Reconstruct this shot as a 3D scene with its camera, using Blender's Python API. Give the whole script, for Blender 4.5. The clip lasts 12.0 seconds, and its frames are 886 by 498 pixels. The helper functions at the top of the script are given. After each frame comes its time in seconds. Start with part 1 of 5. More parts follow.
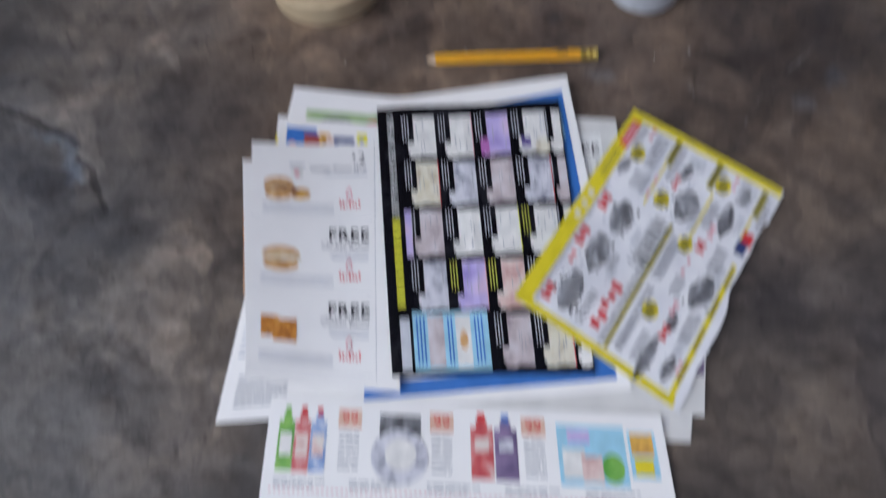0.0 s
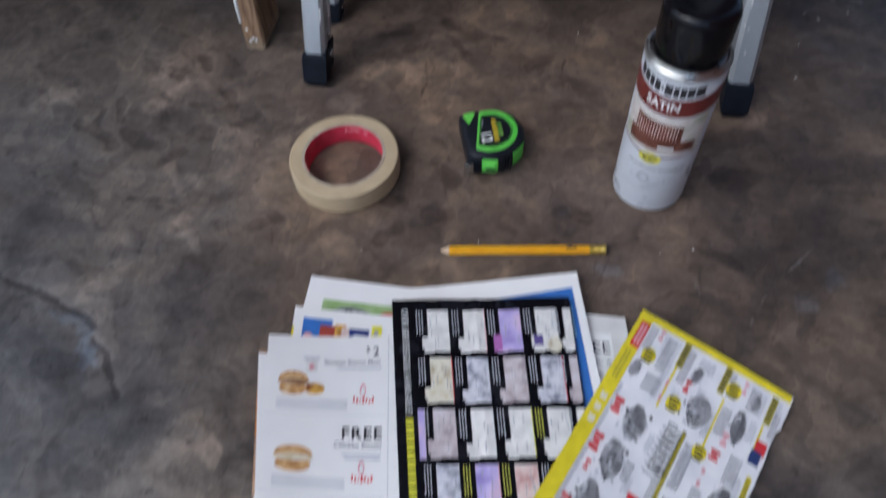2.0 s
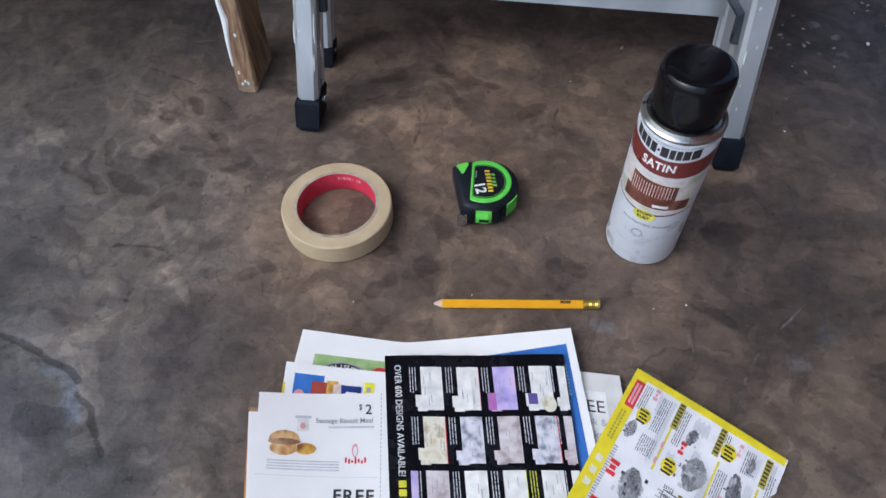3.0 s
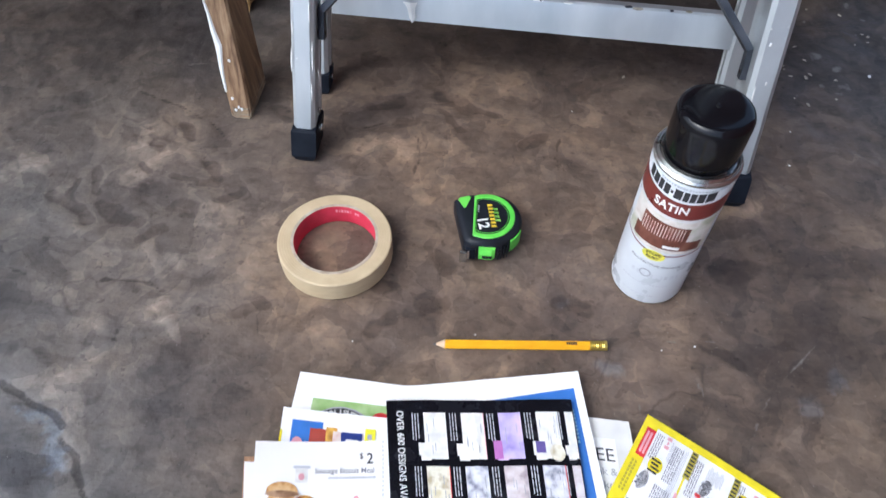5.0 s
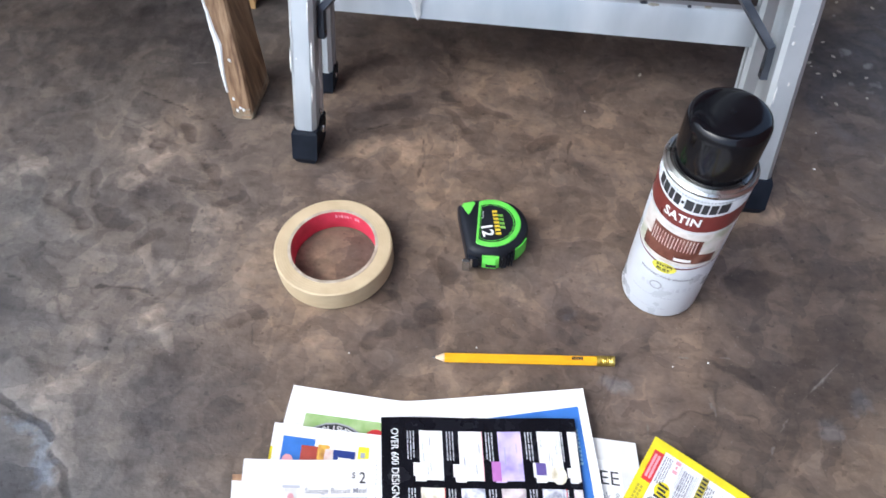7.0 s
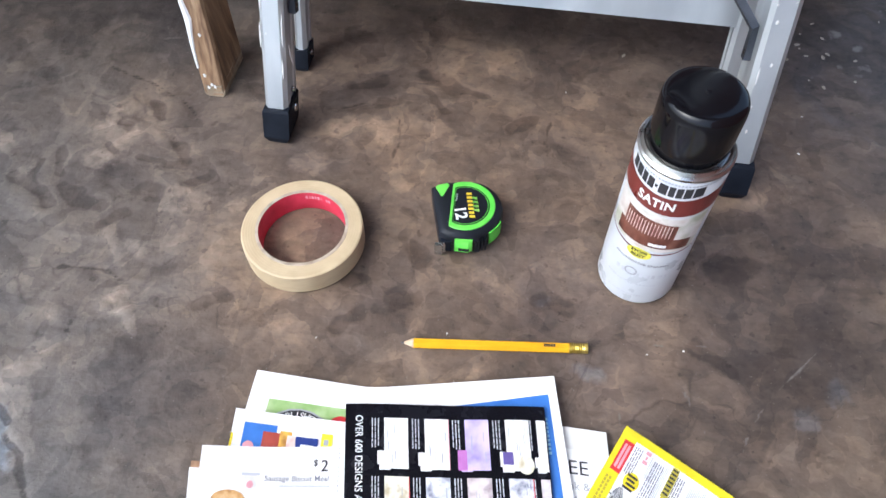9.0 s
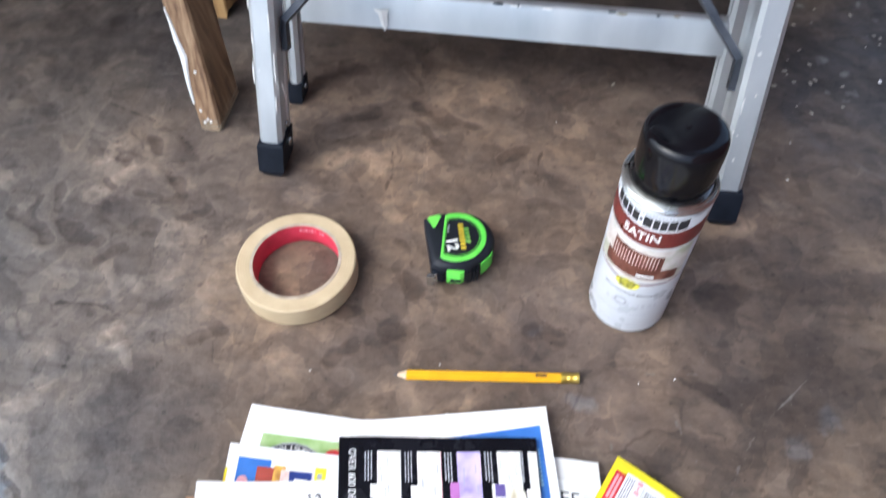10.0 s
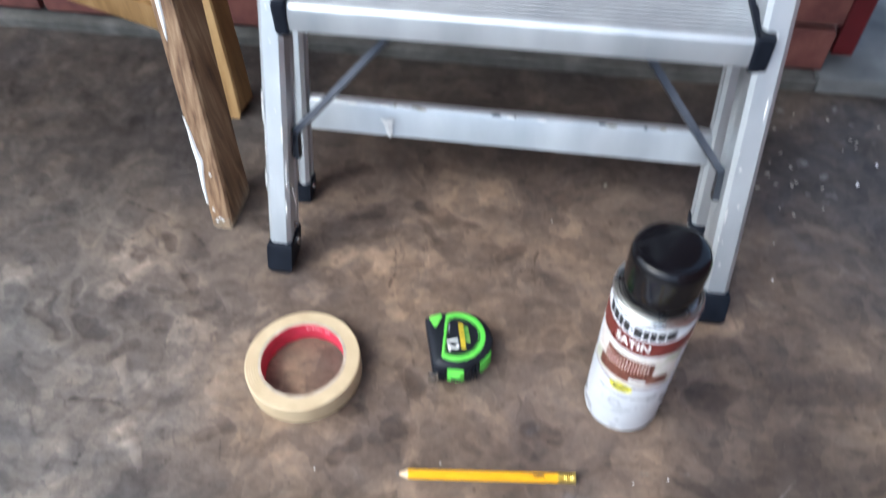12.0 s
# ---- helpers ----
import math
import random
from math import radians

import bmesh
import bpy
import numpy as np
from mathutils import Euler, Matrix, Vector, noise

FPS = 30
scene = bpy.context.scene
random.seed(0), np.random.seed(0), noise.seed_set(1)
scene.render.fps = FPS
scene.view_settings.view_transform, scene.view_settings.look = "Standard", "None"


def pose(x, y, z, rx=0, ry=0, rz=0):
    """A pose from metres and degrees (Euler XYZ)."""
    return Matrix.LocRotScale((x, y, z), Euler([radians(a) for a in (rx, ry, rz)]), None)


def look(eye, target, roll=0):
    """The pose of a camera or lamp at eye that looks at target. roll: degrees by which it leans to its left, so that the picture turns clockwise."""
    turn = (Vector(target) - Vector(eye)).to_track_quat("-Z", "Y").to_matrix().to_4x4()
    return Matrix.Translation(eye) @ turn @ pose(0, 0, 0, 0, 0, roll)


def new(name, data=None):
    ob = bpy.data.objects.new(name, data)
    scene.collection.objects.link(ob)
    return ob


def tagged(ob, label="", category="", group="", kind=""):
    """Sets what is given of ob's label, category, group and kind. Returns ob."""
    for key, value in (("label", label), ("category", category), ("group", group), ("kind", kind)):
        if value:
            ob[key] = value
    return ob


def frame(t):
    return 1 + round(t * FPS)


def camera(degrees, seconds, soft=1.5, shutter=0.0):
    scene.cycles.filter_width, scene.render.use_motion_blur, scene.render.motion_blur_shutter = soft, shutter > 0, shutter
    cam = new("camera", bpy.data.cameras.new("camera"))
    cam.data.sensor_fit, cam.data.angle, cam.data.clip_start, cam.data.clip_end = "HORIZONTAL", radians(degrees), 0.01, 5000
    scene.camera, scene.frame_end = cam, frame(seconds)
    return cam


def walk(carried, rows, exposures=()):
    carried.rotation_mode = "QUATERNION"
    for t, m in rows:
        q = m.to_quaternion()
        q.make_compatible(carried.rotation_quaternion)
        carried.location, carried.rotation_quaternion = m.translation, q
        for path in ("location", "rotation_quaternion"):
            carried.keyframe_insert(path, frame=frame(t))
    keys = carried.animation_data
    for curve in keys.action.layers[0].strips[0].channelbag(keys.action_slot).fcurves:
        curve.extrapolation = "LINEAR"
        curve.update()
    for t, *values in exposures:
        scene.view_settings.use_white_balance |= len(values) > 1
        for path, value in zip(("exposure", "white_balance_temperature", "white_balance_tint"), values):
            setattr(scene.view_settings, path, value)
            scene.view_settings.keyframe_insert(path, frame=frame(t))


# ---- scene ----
cam = camera(63.5, 12.0, 1.5, 1.8)
PATH = [
    (0, (0.074, -0.416, 0.513), (-0.1, 0.408, -1.302), -8.7),
    (0.5, (0.066, -0.4, 0.528), (-0.098, 0.542, -1.228), -6.2),
    (1, (0.061, -0.387, 0.539), (-0.091, 0.615, -1.185), -5.0),
    (1.5, (0.055, -0.375, 0.549), (-0.116, 0.678, -1.144), -5.3),
    (2, (0.053, -0.362, 0.555), (-0.108, 0.736, -1.109), -4.3),
    (2.5, (0.043, -0.339, 0.567), (-0.075, 0.796, -1.076), -2.7),
    (3, (0.04, -0.335, 0.569), (-0.072, 0.812, -1.066), -1.4),
    (5, (0.018, -0.303, 0.567), (-0.043, 0.868, -1.053), 1.1),
    (5.5, (0.024, -0.294, 0.566), (-0.093, 0.868, -1.057), -1.0),
    (6, (0.03, -0.288, 0.563), (-0.109, 0.876, -1.058), -1.3),
    (6.5, (0.033, -0.284, 0.556), (-0.087, 0.891, -1.058), -0.4),
    (7, (0.039, -0.273, 0.555), (-0.096, 0.871, -1.08), -1.6),
    (9, (0.06, -0.262, 0.54), (-0.063, 0.847, -1.12), -0.7),
    (9.5, (0.063, -0.257, 0.545), (-0.061, 0.854, -1.113), -1.2),
    (10, (0.071, -0.255, 0.553), (-0.069, 0.893, -1.079), -2.0),
    (10.5, (0.074, -0.253, 0.561), (-0.061, 0.927, -1.048), -1.7),
    (11, (0.075, -0.251, 0.571), (-0.051, 0.96, -1.016), -1.3),
    (11.5, (0.072, -0.25, 0.583), (-0.063, 0.99, -0.981), -1.6),
    (12, (0.068, -0.248, 0.599), (-0.077, 1.042, -0.922), -1.3),
]

EXPOSURES = [(0, -0.08, 5450, 8), (0.5, -0.14, 5430, 8), (1.5, -0.10, 5400, 8), (2.5, 0.22, 5380, 8), (3.0, 0.43, 5400, 7), (5.0, 1.00, 5480, 6), (6.0, 1.14, 5520, 6), (9.5, 1.28, 5580, 6), (10.5, 1.28, 5540, 5), (12.0, 1.42, 5520, 4)]
walk(cam, [(t, look(eye, target, roll)) for t, eye, target, roll in PATH], EXPOSURES)

# ---- world and light ----
world = bpy.data.worlds.new("sky")
scene.world = world
world.use_nodes = True
wn = world.node_tree
sky = wn.nodes.new("ShaderNodeTexSky")
sky.sky_type = "NISHITA"
sky.sun_disc = False
sky.sun_elevation, sky.sun_rotation = radians(53), radians(242)
sky.dust_density = 5.0
grey = wn.nodes.new("ShaderNodeHueSaturation")
grey.inputs["Saturation"].default_value = 0.80
wn.links.new(sky.outputs[0], grey.inputs["Color"])
wn.links.new(grey.outputs[0], wn.nodes["Background"].inputs["Color"])
wn.nodes["Background"].inputs["Strength"].default_value = 0.15

sun = new("sun", bpy.data.lights.new("sun", "SUN"))
sun.data.energy, sun.data.angle, sun.data.color = 0.55, radians(60), (1.0, 0.98, 0.95)
sun.matrix_world = look((-1.7, -0.9, 2.6), (0, 0, 0))


# ---- materials ----
def material(name, color, rough=0.6, metal=0.0, spec=0.5, coat=0.0):
    m = bpy.data.materials.new(name)
    m.use_nodes = True
    b = m.node_tree.nodes["Principled BSDF"]
    b.inputs["Base Color"].default_value = (*color, 1)
    b.inputs["Roughness"].default_value = rough
    b.inputs["Metallic"].default_value = metal
    b.inputs["Specular IOR Level"].default_value = spec
    b.inputs["Coat Weight"].default_value = coat
    return m


def grain(m, colors, scale=20.0, stretch=(1, 1, 1), detail=6, rough=None, bump=0.0, bump_scale=None, depth=0.001, distortion=0.0):
    """Noise-driven colour, roughness and relief on the material m."""
    nt = m.node_tree
    b = nt.nodes["Principled BSDF"]
    co = nt.nodes.new("ShaderNodeTexCoord")
    mp = nt.nodes.new("ShaderNodeMapping")
    mp.inputs["Scale"].default_value = stretch
    nt.links.new(co.outputs["Object"], mp.inputs["Vector"])
    n = nt.nodes.new("ShaderNodeTexNoise")
    n.inputs["Scale"].default_value, n.inputs["Detail"].default_value, n.inputs["Distortion"].default_value = scale, detail, distortion
    nt.links.new(mp.outputs[0], n.inputs["Vector"])
    r = nt.nodes.new("ShaderNodeValToRGB")
    el = r.color_ramp.elements
    while len(el) < len(colors):
        el.new(0.5)
    for k, c in enumerate(colors):
        el[k].position = 0.3 + 0.4 * k / (len(colors) - 1)
        el[k].color = (*c, 1)
    nt.links.new(n.outputs["Fac"], r.inputs[0])
    nt.links.new(r.outputs[0], b.inputs["Base Color"])
    if rough:
        mr = nt.nodes.new("ShaderNodeMapRange")
        mr.inputs["From Min"].default_value, mr.inputs["From Max"].default_value = 0.3, 0.7
        mr.inputs["To Min"].default_value, mr.inputs["To Max"].default_value = rough
        nt.links.new(n.outputs["Fac"], mr.inputs["Value"])
        nt.links.new(mr.outputs[0], b.inputs["Roughness"])
    if bump:
        n2 = nt.nodes.new("ShaderNodeTexNoise")
        n2.inputs["Scale"].default_value, n2.inputs["Detail"].default_value = bump_scale or scale * 4, 5
        nt.links.new(mp.outputs[0], n2.inputs["Vector"])
        bp = nt.nodes.new("ShaderNodeBump")
        bp.inputs["Strength"].default_value, bp.inputs["Distance"].default_value = bump, depth
        nt.links.new(n2.outputs["Fac"], bp.inputs["Height"])
        nt.links.new(bp.outputs[0], b.inputs["Normal"])
    return m


def print_material(name, color, rough=0.4):
    """Printing ink: slightly uneven."""
    return grain(material(name, color, rough), [tuple(c * 0.86 for c in color), tuple(min(1, c * 1.1) for c in color)], 90, rough=(rough - 0.05, rough + 0.08))


def picture_material(name, colors, scale=160, stretch=(1, 1, 1)):
    """A small printed photograph: soft blotches of a few colours."""
    return grain(material(name, colors[0], 0.4), colors, scale, stretch, 3)


FLOOR = material("stamped_concrete", (0.08, 0.07, 0.06), 0.5, spec=0.30)


def floor_nodes():
    nt = FLOOR.node_tree
    L = nt.links.new
    b = nt.nodes["Principled BSDF"]
    co = nt.nodes.new("ShaderNodeTexCoord")

    def noise_tex(scale, detail=6, dist=0.0, rough=0.6):
        n = nt.nodes.new("ShaderNodeTexNoise")
        n.inputs["Scale"].default_value, n.inputs["Detail"].default_value = scale, detail
        n.inputs["Distortion"].default_value, n.inputs["Roughness"].default_value = dist, rough
        L(co.outputs["Object"], n.inputs["Vector"])
        return n

    def ramp(src, stops):
        r = nt.nodes.new("ShaderNodeValToRGB")
        el = r.color_ramp.elements
        while len(el) < len(stops):
            el.new(0.5)
        for k, (p, c) in enumerate(stops):
            el[k].position, el[k].color = p, (*c, 1)
        L(src, r.inputs[0])
        return r

    def mix(kind, fac, a, c):
        m = nt.nodes.new("ShaderNodeMix")
        m.data_type, m.blend_type = "RGBA", kind
        if isinstance(fac, float):
            m.inputs[0].default_value = fac
        else:
            L(fac, m.inputs[0])
        for sock, v in ((m.inputs[6], a), (m.inputs[7], c)):
            if isinstance(v, tuple):
                sock.default_value = (*v, 1)
            else:
                L(v, sock)
        return m.outputs[2]

    def attribute(name):
        at = nt.nodes.new("ShaderNodeAttribute")
        at.attribute_name = name
        return at.outputs["Fac"]

    def calc(op, a, c, d=None):
        m = nt.nodes.new("ShaderNodeMath")
        m.operation = op
        for sock, v in zip(m.inputs, (a, c, d)):
            if isinstance(v, (int, float)):
                sock.default_value = v
            elif v is not None:
                L(v, sock)
        return m.outputs[0]

    def stretched(scale, turn, along, detail=3, dist=0.15):
        """Noise drawn out along one direction, like the strokes of the stamp."""
        mp = nt.nodes.new("ShaderNodeMapping")
        mp.inputs["Rotation"].default_value = (0, 0, radians(turn))
        mp.inputs["Scale"].default_value = (1, along, 1)
        L(co.outputs["Object"], mp.inputs["Vector"])
        n = noise_tex(scale, detail, dist, 0.6)
        L(mp.outputs[0], n.inputs["Vector"])
        return n.outputs["Fac"]

    def grey_ramp(src, stops):
        return ramp(src, [(p, (v, v, v)) for p, v in stops]).outputs[0]

    broad = ramp(noise_tex(3.4, 4, 0.6).outputs["Fac"], [(0.36, (0.078, 0.069, 0.065)), (0.47, (0.094, 0.080, 0.069)), (0.57, (0.110, 0.091, 0.075)), (0.68, (0.086, 0.076, 0.068))])
    plates = ramp(attribute("layer"), [(0.05, (0.84, 0.83, 0.84)), (0.35, (0.95, 0.95, 0.95)), (0.65, (1.03, 1.02, 1.01)), (0.95, (1.14, 1.12, 1.10))])
    col = mix("MULTIPLY", 1.0, broad.outputs[0], plates.outputs[0])
    patches = ramp(noise_tex(8.0, 5, 0.5, 0.55).outputs["Fac"], [(0.36, (0.66, 0.66, 0.69)), (0.45, (0.90, 0.90, 0.91)), (0.53, (1.04, 1.03, 1.02)), (0.57, (1.22, 1.20, 1.17)), (0.68, (1.42, 1.38, 1.33))])
    col = mix("MULTIPLY", 0.6, col, patches.outputs[0])
    flakes = ramp(noise_tex(24, 5, 0.2, 0.56).outputs["Fac"], [(0.36, (0.72, 0.71, 0.72)), (0.455, (0.95, 0.94, 0.94)), (0.54, (1.03, 1.02, 1.01)), (0.575, (1.13, 1.12, 1.10)), (0.68, (1.25, 1.22, 1.19))])
    col = mix("MULTIPLY", 0.45, col, flakes.outputs[0])
    # flat ragged plates of the stamped slate pattern, in three sizes
    def shifted(base, scale, amount):
        n = noise_tex(scale, 3, 0.0, 0.5)
        m = nt.nodes.new("ShaderNodeVectorMath")
        m.operation = "MULTIPLY_ADD"
        L(n.outputs["Color"], m.inputs[0])
        m.inputs[1].default_value = (amount, amount, 0)
        L(base, m.inputs[2])
        return m.outputs[0]

    bent = shifted(shifted(co.outputs["Object"], 9, 0.12), 45, 0.026)
    cells = []
    for scale, low, high in ((13, 0.89, 1.11), (30, 0.86, 1.15), (62, 0.85, 1.17)):
        v = nt.nodes.new("ShaderNodeTexVoronoi")
        v.feature, v.voronoi_dimensions = "F1", "2D"
        v.inputs["Scale"].default_value = scale
        L(bent, v.inputs["Vector"])
        cells.append(v)
        col = mix("MULTIPLY", 1.0, col, ramp(v.outputs["Color"], [(0.22, (low, low, low * 1.01)), (0.5, (1, 1, 1)), (0.78, (high, high * 0.99, high * 0.97))]).outputs[0])
    pits = grey_ramp(noise_tex(75, 3, 0.0).outputs["Fac"], [(0.30, 0.9), (0.36, 0.0)])
    col = mix("MIX", pits, col, mix("MULTIPLY", 1.0, col, (0.60, 0.59, 0.60)))
    for turn, scale in ((35, 21), (-50, 26)):
        col = mix("MULTIPLY", 1.0, col, grey_ramp(stretched(scale, turn, 2.4), [(0.33, 0.78), (0.42, 0.98), (0.60, 1.02), (0.70, 1.12)]))
    fine = ramp(noise_tex(120, 5, 0.0, 0.65).outputs["Fac"], [(0.32, (0.66, 0.66, 0.66)), (0.5, (1.0, 1.0, 1.0)), (0.68, (1.30, 1.29, 1.27))])
    col = mix("MULTIPLY", 0.38, col, fine.outputs[0])
    for scale, where, low, tone in ((9, 7, 0.57, (0.50, 0.49, 0.50)), (15, 11, 0.57, (0.62, 0.61, 0.62)), (12, 9, 0.56, (1.30, 1.28, 1.25))):
        ridge = calc("ABSOLUTE", calc("SUBTRACT", noise_tex(scale, 3, 0.3, 0.5).outputs["Fac"], 0.5), 0)
        line = grey_ramp(ridge, [(0.0, 1.0), (0.016, 0.0)])
        patchy = grey_ramp(noise_tex(where, 3, 0.2).outputs["Fac"], [(low, 0.0), (low + 0.09, 0.8)])
        col = mix("MIX", calc("MULTIPLY", line, patchy), col, mix("MULTIPLY", 1.0, col, tone))
    # Broad floor tints; the darkest one includes shade painted toward the wall.
    for name, tone in (("warm", (1.84, 1.53, 1.26)), ("blue", (1.00, 1.12, 1.26)), ("shade_and_stain", (0.34, 0.33, 0.32))):
        mottle = grey_ramp(noise_tex(40, 4, 0.0).outputs["Fac"], [(0.3, 0.6), (0.55, 1.0)])
        col = mix("MULTIPLY", calc("MULTIPLY", attribute(name), mottle), col, tone)
    ragged = calc("SUBTRACT", calc("ADD", noise_tex(80, 4, 0.0, 0.6).outputs["Fac"], noise_tex(26, 4, 0.2).outputs["Fac"]), 1.0)
    for name, kind, tone in (("pale", "MULTIPLY", (1.52, 1.51, 1.48)), ("frost", "MULTIPLY", (1.35, 1.60, 1.95)), ("dark", "MULTIPLY", (0.60, 0.59, 0.60)), ("crack", "MULTIPLY", (0.32, 0.31, 0.32)), ("lip", "MIX", (0.165, 0.155, 0.138))):
        edge = grey_ramp(calc("MULTIPLY_ADD", ragged, 0.85, attribute(name)), [(0.32, 0.0), (0.56, 0.88)])
        col = mix(kind, calc("MULTIPLY", edge, grey_ramp(attribute(name), [(0.0, 0.0), (0.12, 1.0)])), col, tone)
    grit = grey_ramp(noise_tex(210, 2).outputs["Fac"], [(0.26, 0.8), (0.31, 0.0)])
    col = mix("MIX", grit, col, mix("MULTIPLY", 1.0, col, (0.5, 0.5, 0.5)))
    speck = ramp(noise_tex(420, 2).outputs["Fac"], [(0.70, (0, 0, 0)), (0.76, (1, 1, 1))])
    col = mix("MIX", mix("MULTIPLY", 1.0, speck.outputs[0], (0.35, 0.35, 0.35)), col, (0.30, 0.28, 0.25))
    L(col, b.inputs["Base Color"])
    rr = ramp(noise_tex(22, 6, 0.1).outputs["Fac"], [(0.3, (0.36, 0.36, 0.36)), (0.7, (0.62, 0.62, 0.62))])
    L(rr.outputs[0], b.inputs["Roughness"])
    b1 = nt.nodes.new("ShaderNodeBump")
    b1.inputs["Strength"].default_value, b1.inputs["Distance"].default_value = 0.45, 0.0018
    rise = nt.nodes.new("ShaderNodeMath")
    rise.operation = "MULTIPLY_ADD"
    L(cells[1].outputs["Color"], rise.inputs[0])
    rise.inputs[1].default_value = 0.6
    L(noise_tex(60, 6, 0.0, 0.6).outputs["Fac"], rise.inputs[2])
    L(rise.outputs[0], b1.inputs["Height"])
    b2 = nt.nodes.new("ShaderNodeBump")
    b2.inputs["Strength"].default_value, b2.inputs["Distance"].default_value = 0.4, 0.0008
    L(noise_tex(330, 4).outputs["Fac"], b2.inputs["Height"])
    L(b1.outputs[0], b2.inputs["Normal"])
    L(b2.outputs[0], b.inputs["Normal"])


floor_nodes()

PAPER = grain(material("white_paper", (0.8, 0.8, 0.79), 0.55), [(0.83, 0.815, 0.795), (0.88, 0.865, 0.84)], 30, bump=0.15, bump_scale=40, depth=0.001)
NEWS = grain(material("newsprint", (0.62, 0.62, 0.6), 0.8), [(0.60, 0.59, 0.57), (0.70, 0.69, 0.66)], 60, bump=0.2, bump_scale=60, depth=0.001)
GLOSS_BLACK = grain(material("black_glossy_paper", (0.005, 0.005, 0.008), 0.22, spec=0.25), [(0.004, 0.004, 0.006), (0.008, 0.008, 0.012)], 40, rough=(0.18, 0.32), bump=0.12, bump_scale=22, depth=0.002)
YELLOW = print_material("yellow_ink", (0.74, 0.62, 0.012))
INK = print_material("black_ink", (0.03, 0.03, 0.035))
GREYINK = print_material("grey_ink", (0.36, 0.37, 0.40))
PALEINK = print_material("pale_grey_ink", (0.55, 0.56, 0.60))
RED = print_material("red_ink", (0.62, 0.035, 0.04))
PINK = print_material("pink_ink", (0.72, 0.36, 0.40))
BLUE = print_material("blue_ink", (0.05, 0.17, 0.52))
LIGHTBLUE = print_material("light_blue_ink", (0.36, 0.62, 0.76))
GREEN_INK = picture_material("green_print", [(0.22, 0.38, 0.10), (0.50, 0.62, 0.33)], 60)
OLIVE = print_material("olive_ink", (0.42, 0.36, 0.05))
FLYER_WHITE = grain(material("thin_flyer_paper", (0.68, 0.69, 0.72), 0.5), [(0.70, 0.70, 0.73), (0.84, 0.835, 0.84)], 45, bump=0.3, bump_scale=35, depth=0.0015)
WHITE_INK = print_material("white_print", (0.78, 0.78, 0.76))
TAN_INK = picture_material("tan_print", [(0.30, 0.15, 0.08), (0.48, 0.30, 0.18), (0.16, 0.07, 0.03)], 60)
DARKPHOTO = picture_material("dark_tool_print", [(0.03, 0.03, 0.035), (0.14, 0.14, 0.15), (0.36, 0.36, 0.38)], 130)
ORANGE_INK = picture_material("orange_print", [(0.55, 0.22, 0.03), (0.75, 0.45, 0.08), (0.25, 0.08, 0.03)], 70)
CREAM = picture_material("cream_print", [(0.62, 0.55, 0.36), (0.75, 0.72, 0.60), (0.45, 0.38, 0.24)], 110)
CHECK_WHITE = picture_material("pale_print", [(0.64, 0.63, 0.60), (0.84, 0.82, 0.78)], 120)
CHECK_LILAC = picture_material("lilac_print", [(0.30, 0.24, 0.55), (0.52, 0.44, 0.72), (0.66, 0.50, 0.66)], 60)
CHECK_MAUVE = picture_material("mauve_print", [(0.28, 0.22, 0.24), (0.55, 0.48, 0.48), (0.66, 0.62, 0.64)], 110)
CHECK_GREY = picture_material("grey_print", [(0.20, 0.20, 0.26), (0.58, 0.58, 0.63), (0.74, 0.73, 0.76)], 130)
CHECK_PINK = picture_material("rose_print", [(0.50, 0.26, 0.24), (0.72, 0.55, 0.50), (0.72, 0.68, 0.62)], 110)
BUN = picture_material("bread_print", [(0.36, 0.16, 0.05), (0.62, 0.36, 0.14), (0.74, 0.54, 0.30)], 170)
NUGGET = picture_material("fried_print", [(0.26, 0.08, 0.015), (0.55, 0.22, 0.03), (0.62, 0.30, 0.06)], 200)
BLACKPHOTO = picture_material("black_tool_print", [(0.015, 0.015, 0.018), (0.06, 0.06, 0.07), (0.20, 0.20, 0.22)], 140)
DIMINK = print_material("dim_grey_ink", (0.24, 0.24, 0.27))
PHOTO_GREY = picture_material("tool_print", [(0.06, 0.06, 0.07), (0.30, 0.30, 0.32), (0.60, 0.60, 0.62)], 150)
LEAF = picture_material("leaf_green_print", [(0.08, 0.30, 0.03), (0.28, 0.52, 0.10)], 90)
PURPLE = picture_material("purple_print", [(0.10, 0.07, 0.16), (0.28, 0.20, 0.34)], 90)

ALU = grain(material("brushed_aluminium", (0.52, 0.56, 0.6), 0.40, 0.7), [(0.415, 0.445, 0.47), (0.585, 0.61, 0.625)], 22, (1, 1, 0.25), rough=(0.36, 0.55), bump=0.15, bump_scale=160, depth=0.0006)
RUBBER = grain(material("dark_rubber", (0.007, 0.009, 0.015), 0.45, spec=0.16), [(0.005, 0.007, 0.012), (0.011, 0.014, 0.022)], 60, rough=(0.38, 0.62))
STEEL_DARK = grain(material("dark_steel", (0.05, 0.055, 0.065), 0.45, 0.6), [(0.035, 0.04, 0.05), (0.08, 0.085, 0.1)], 50, rough=(0.35, 0.55))
CHROME = material("bright_steel", (0.62, 0.62, 0.60), 0.22, 1.0)
DUSTY_CHIP = grain(material("dusty_chip", (0.32, 0.29, 0.23), 0.8), [(0.22, 0.20, 0.155), (0.40, 0.37, 0.31)], 200)
PAINT = grain(material("white_paint_drip", (0.78, 0.78, 0.76), 0.45), [(0.70, 0.70, 0.68), (0.82, 0.82, 0.80)], 90)
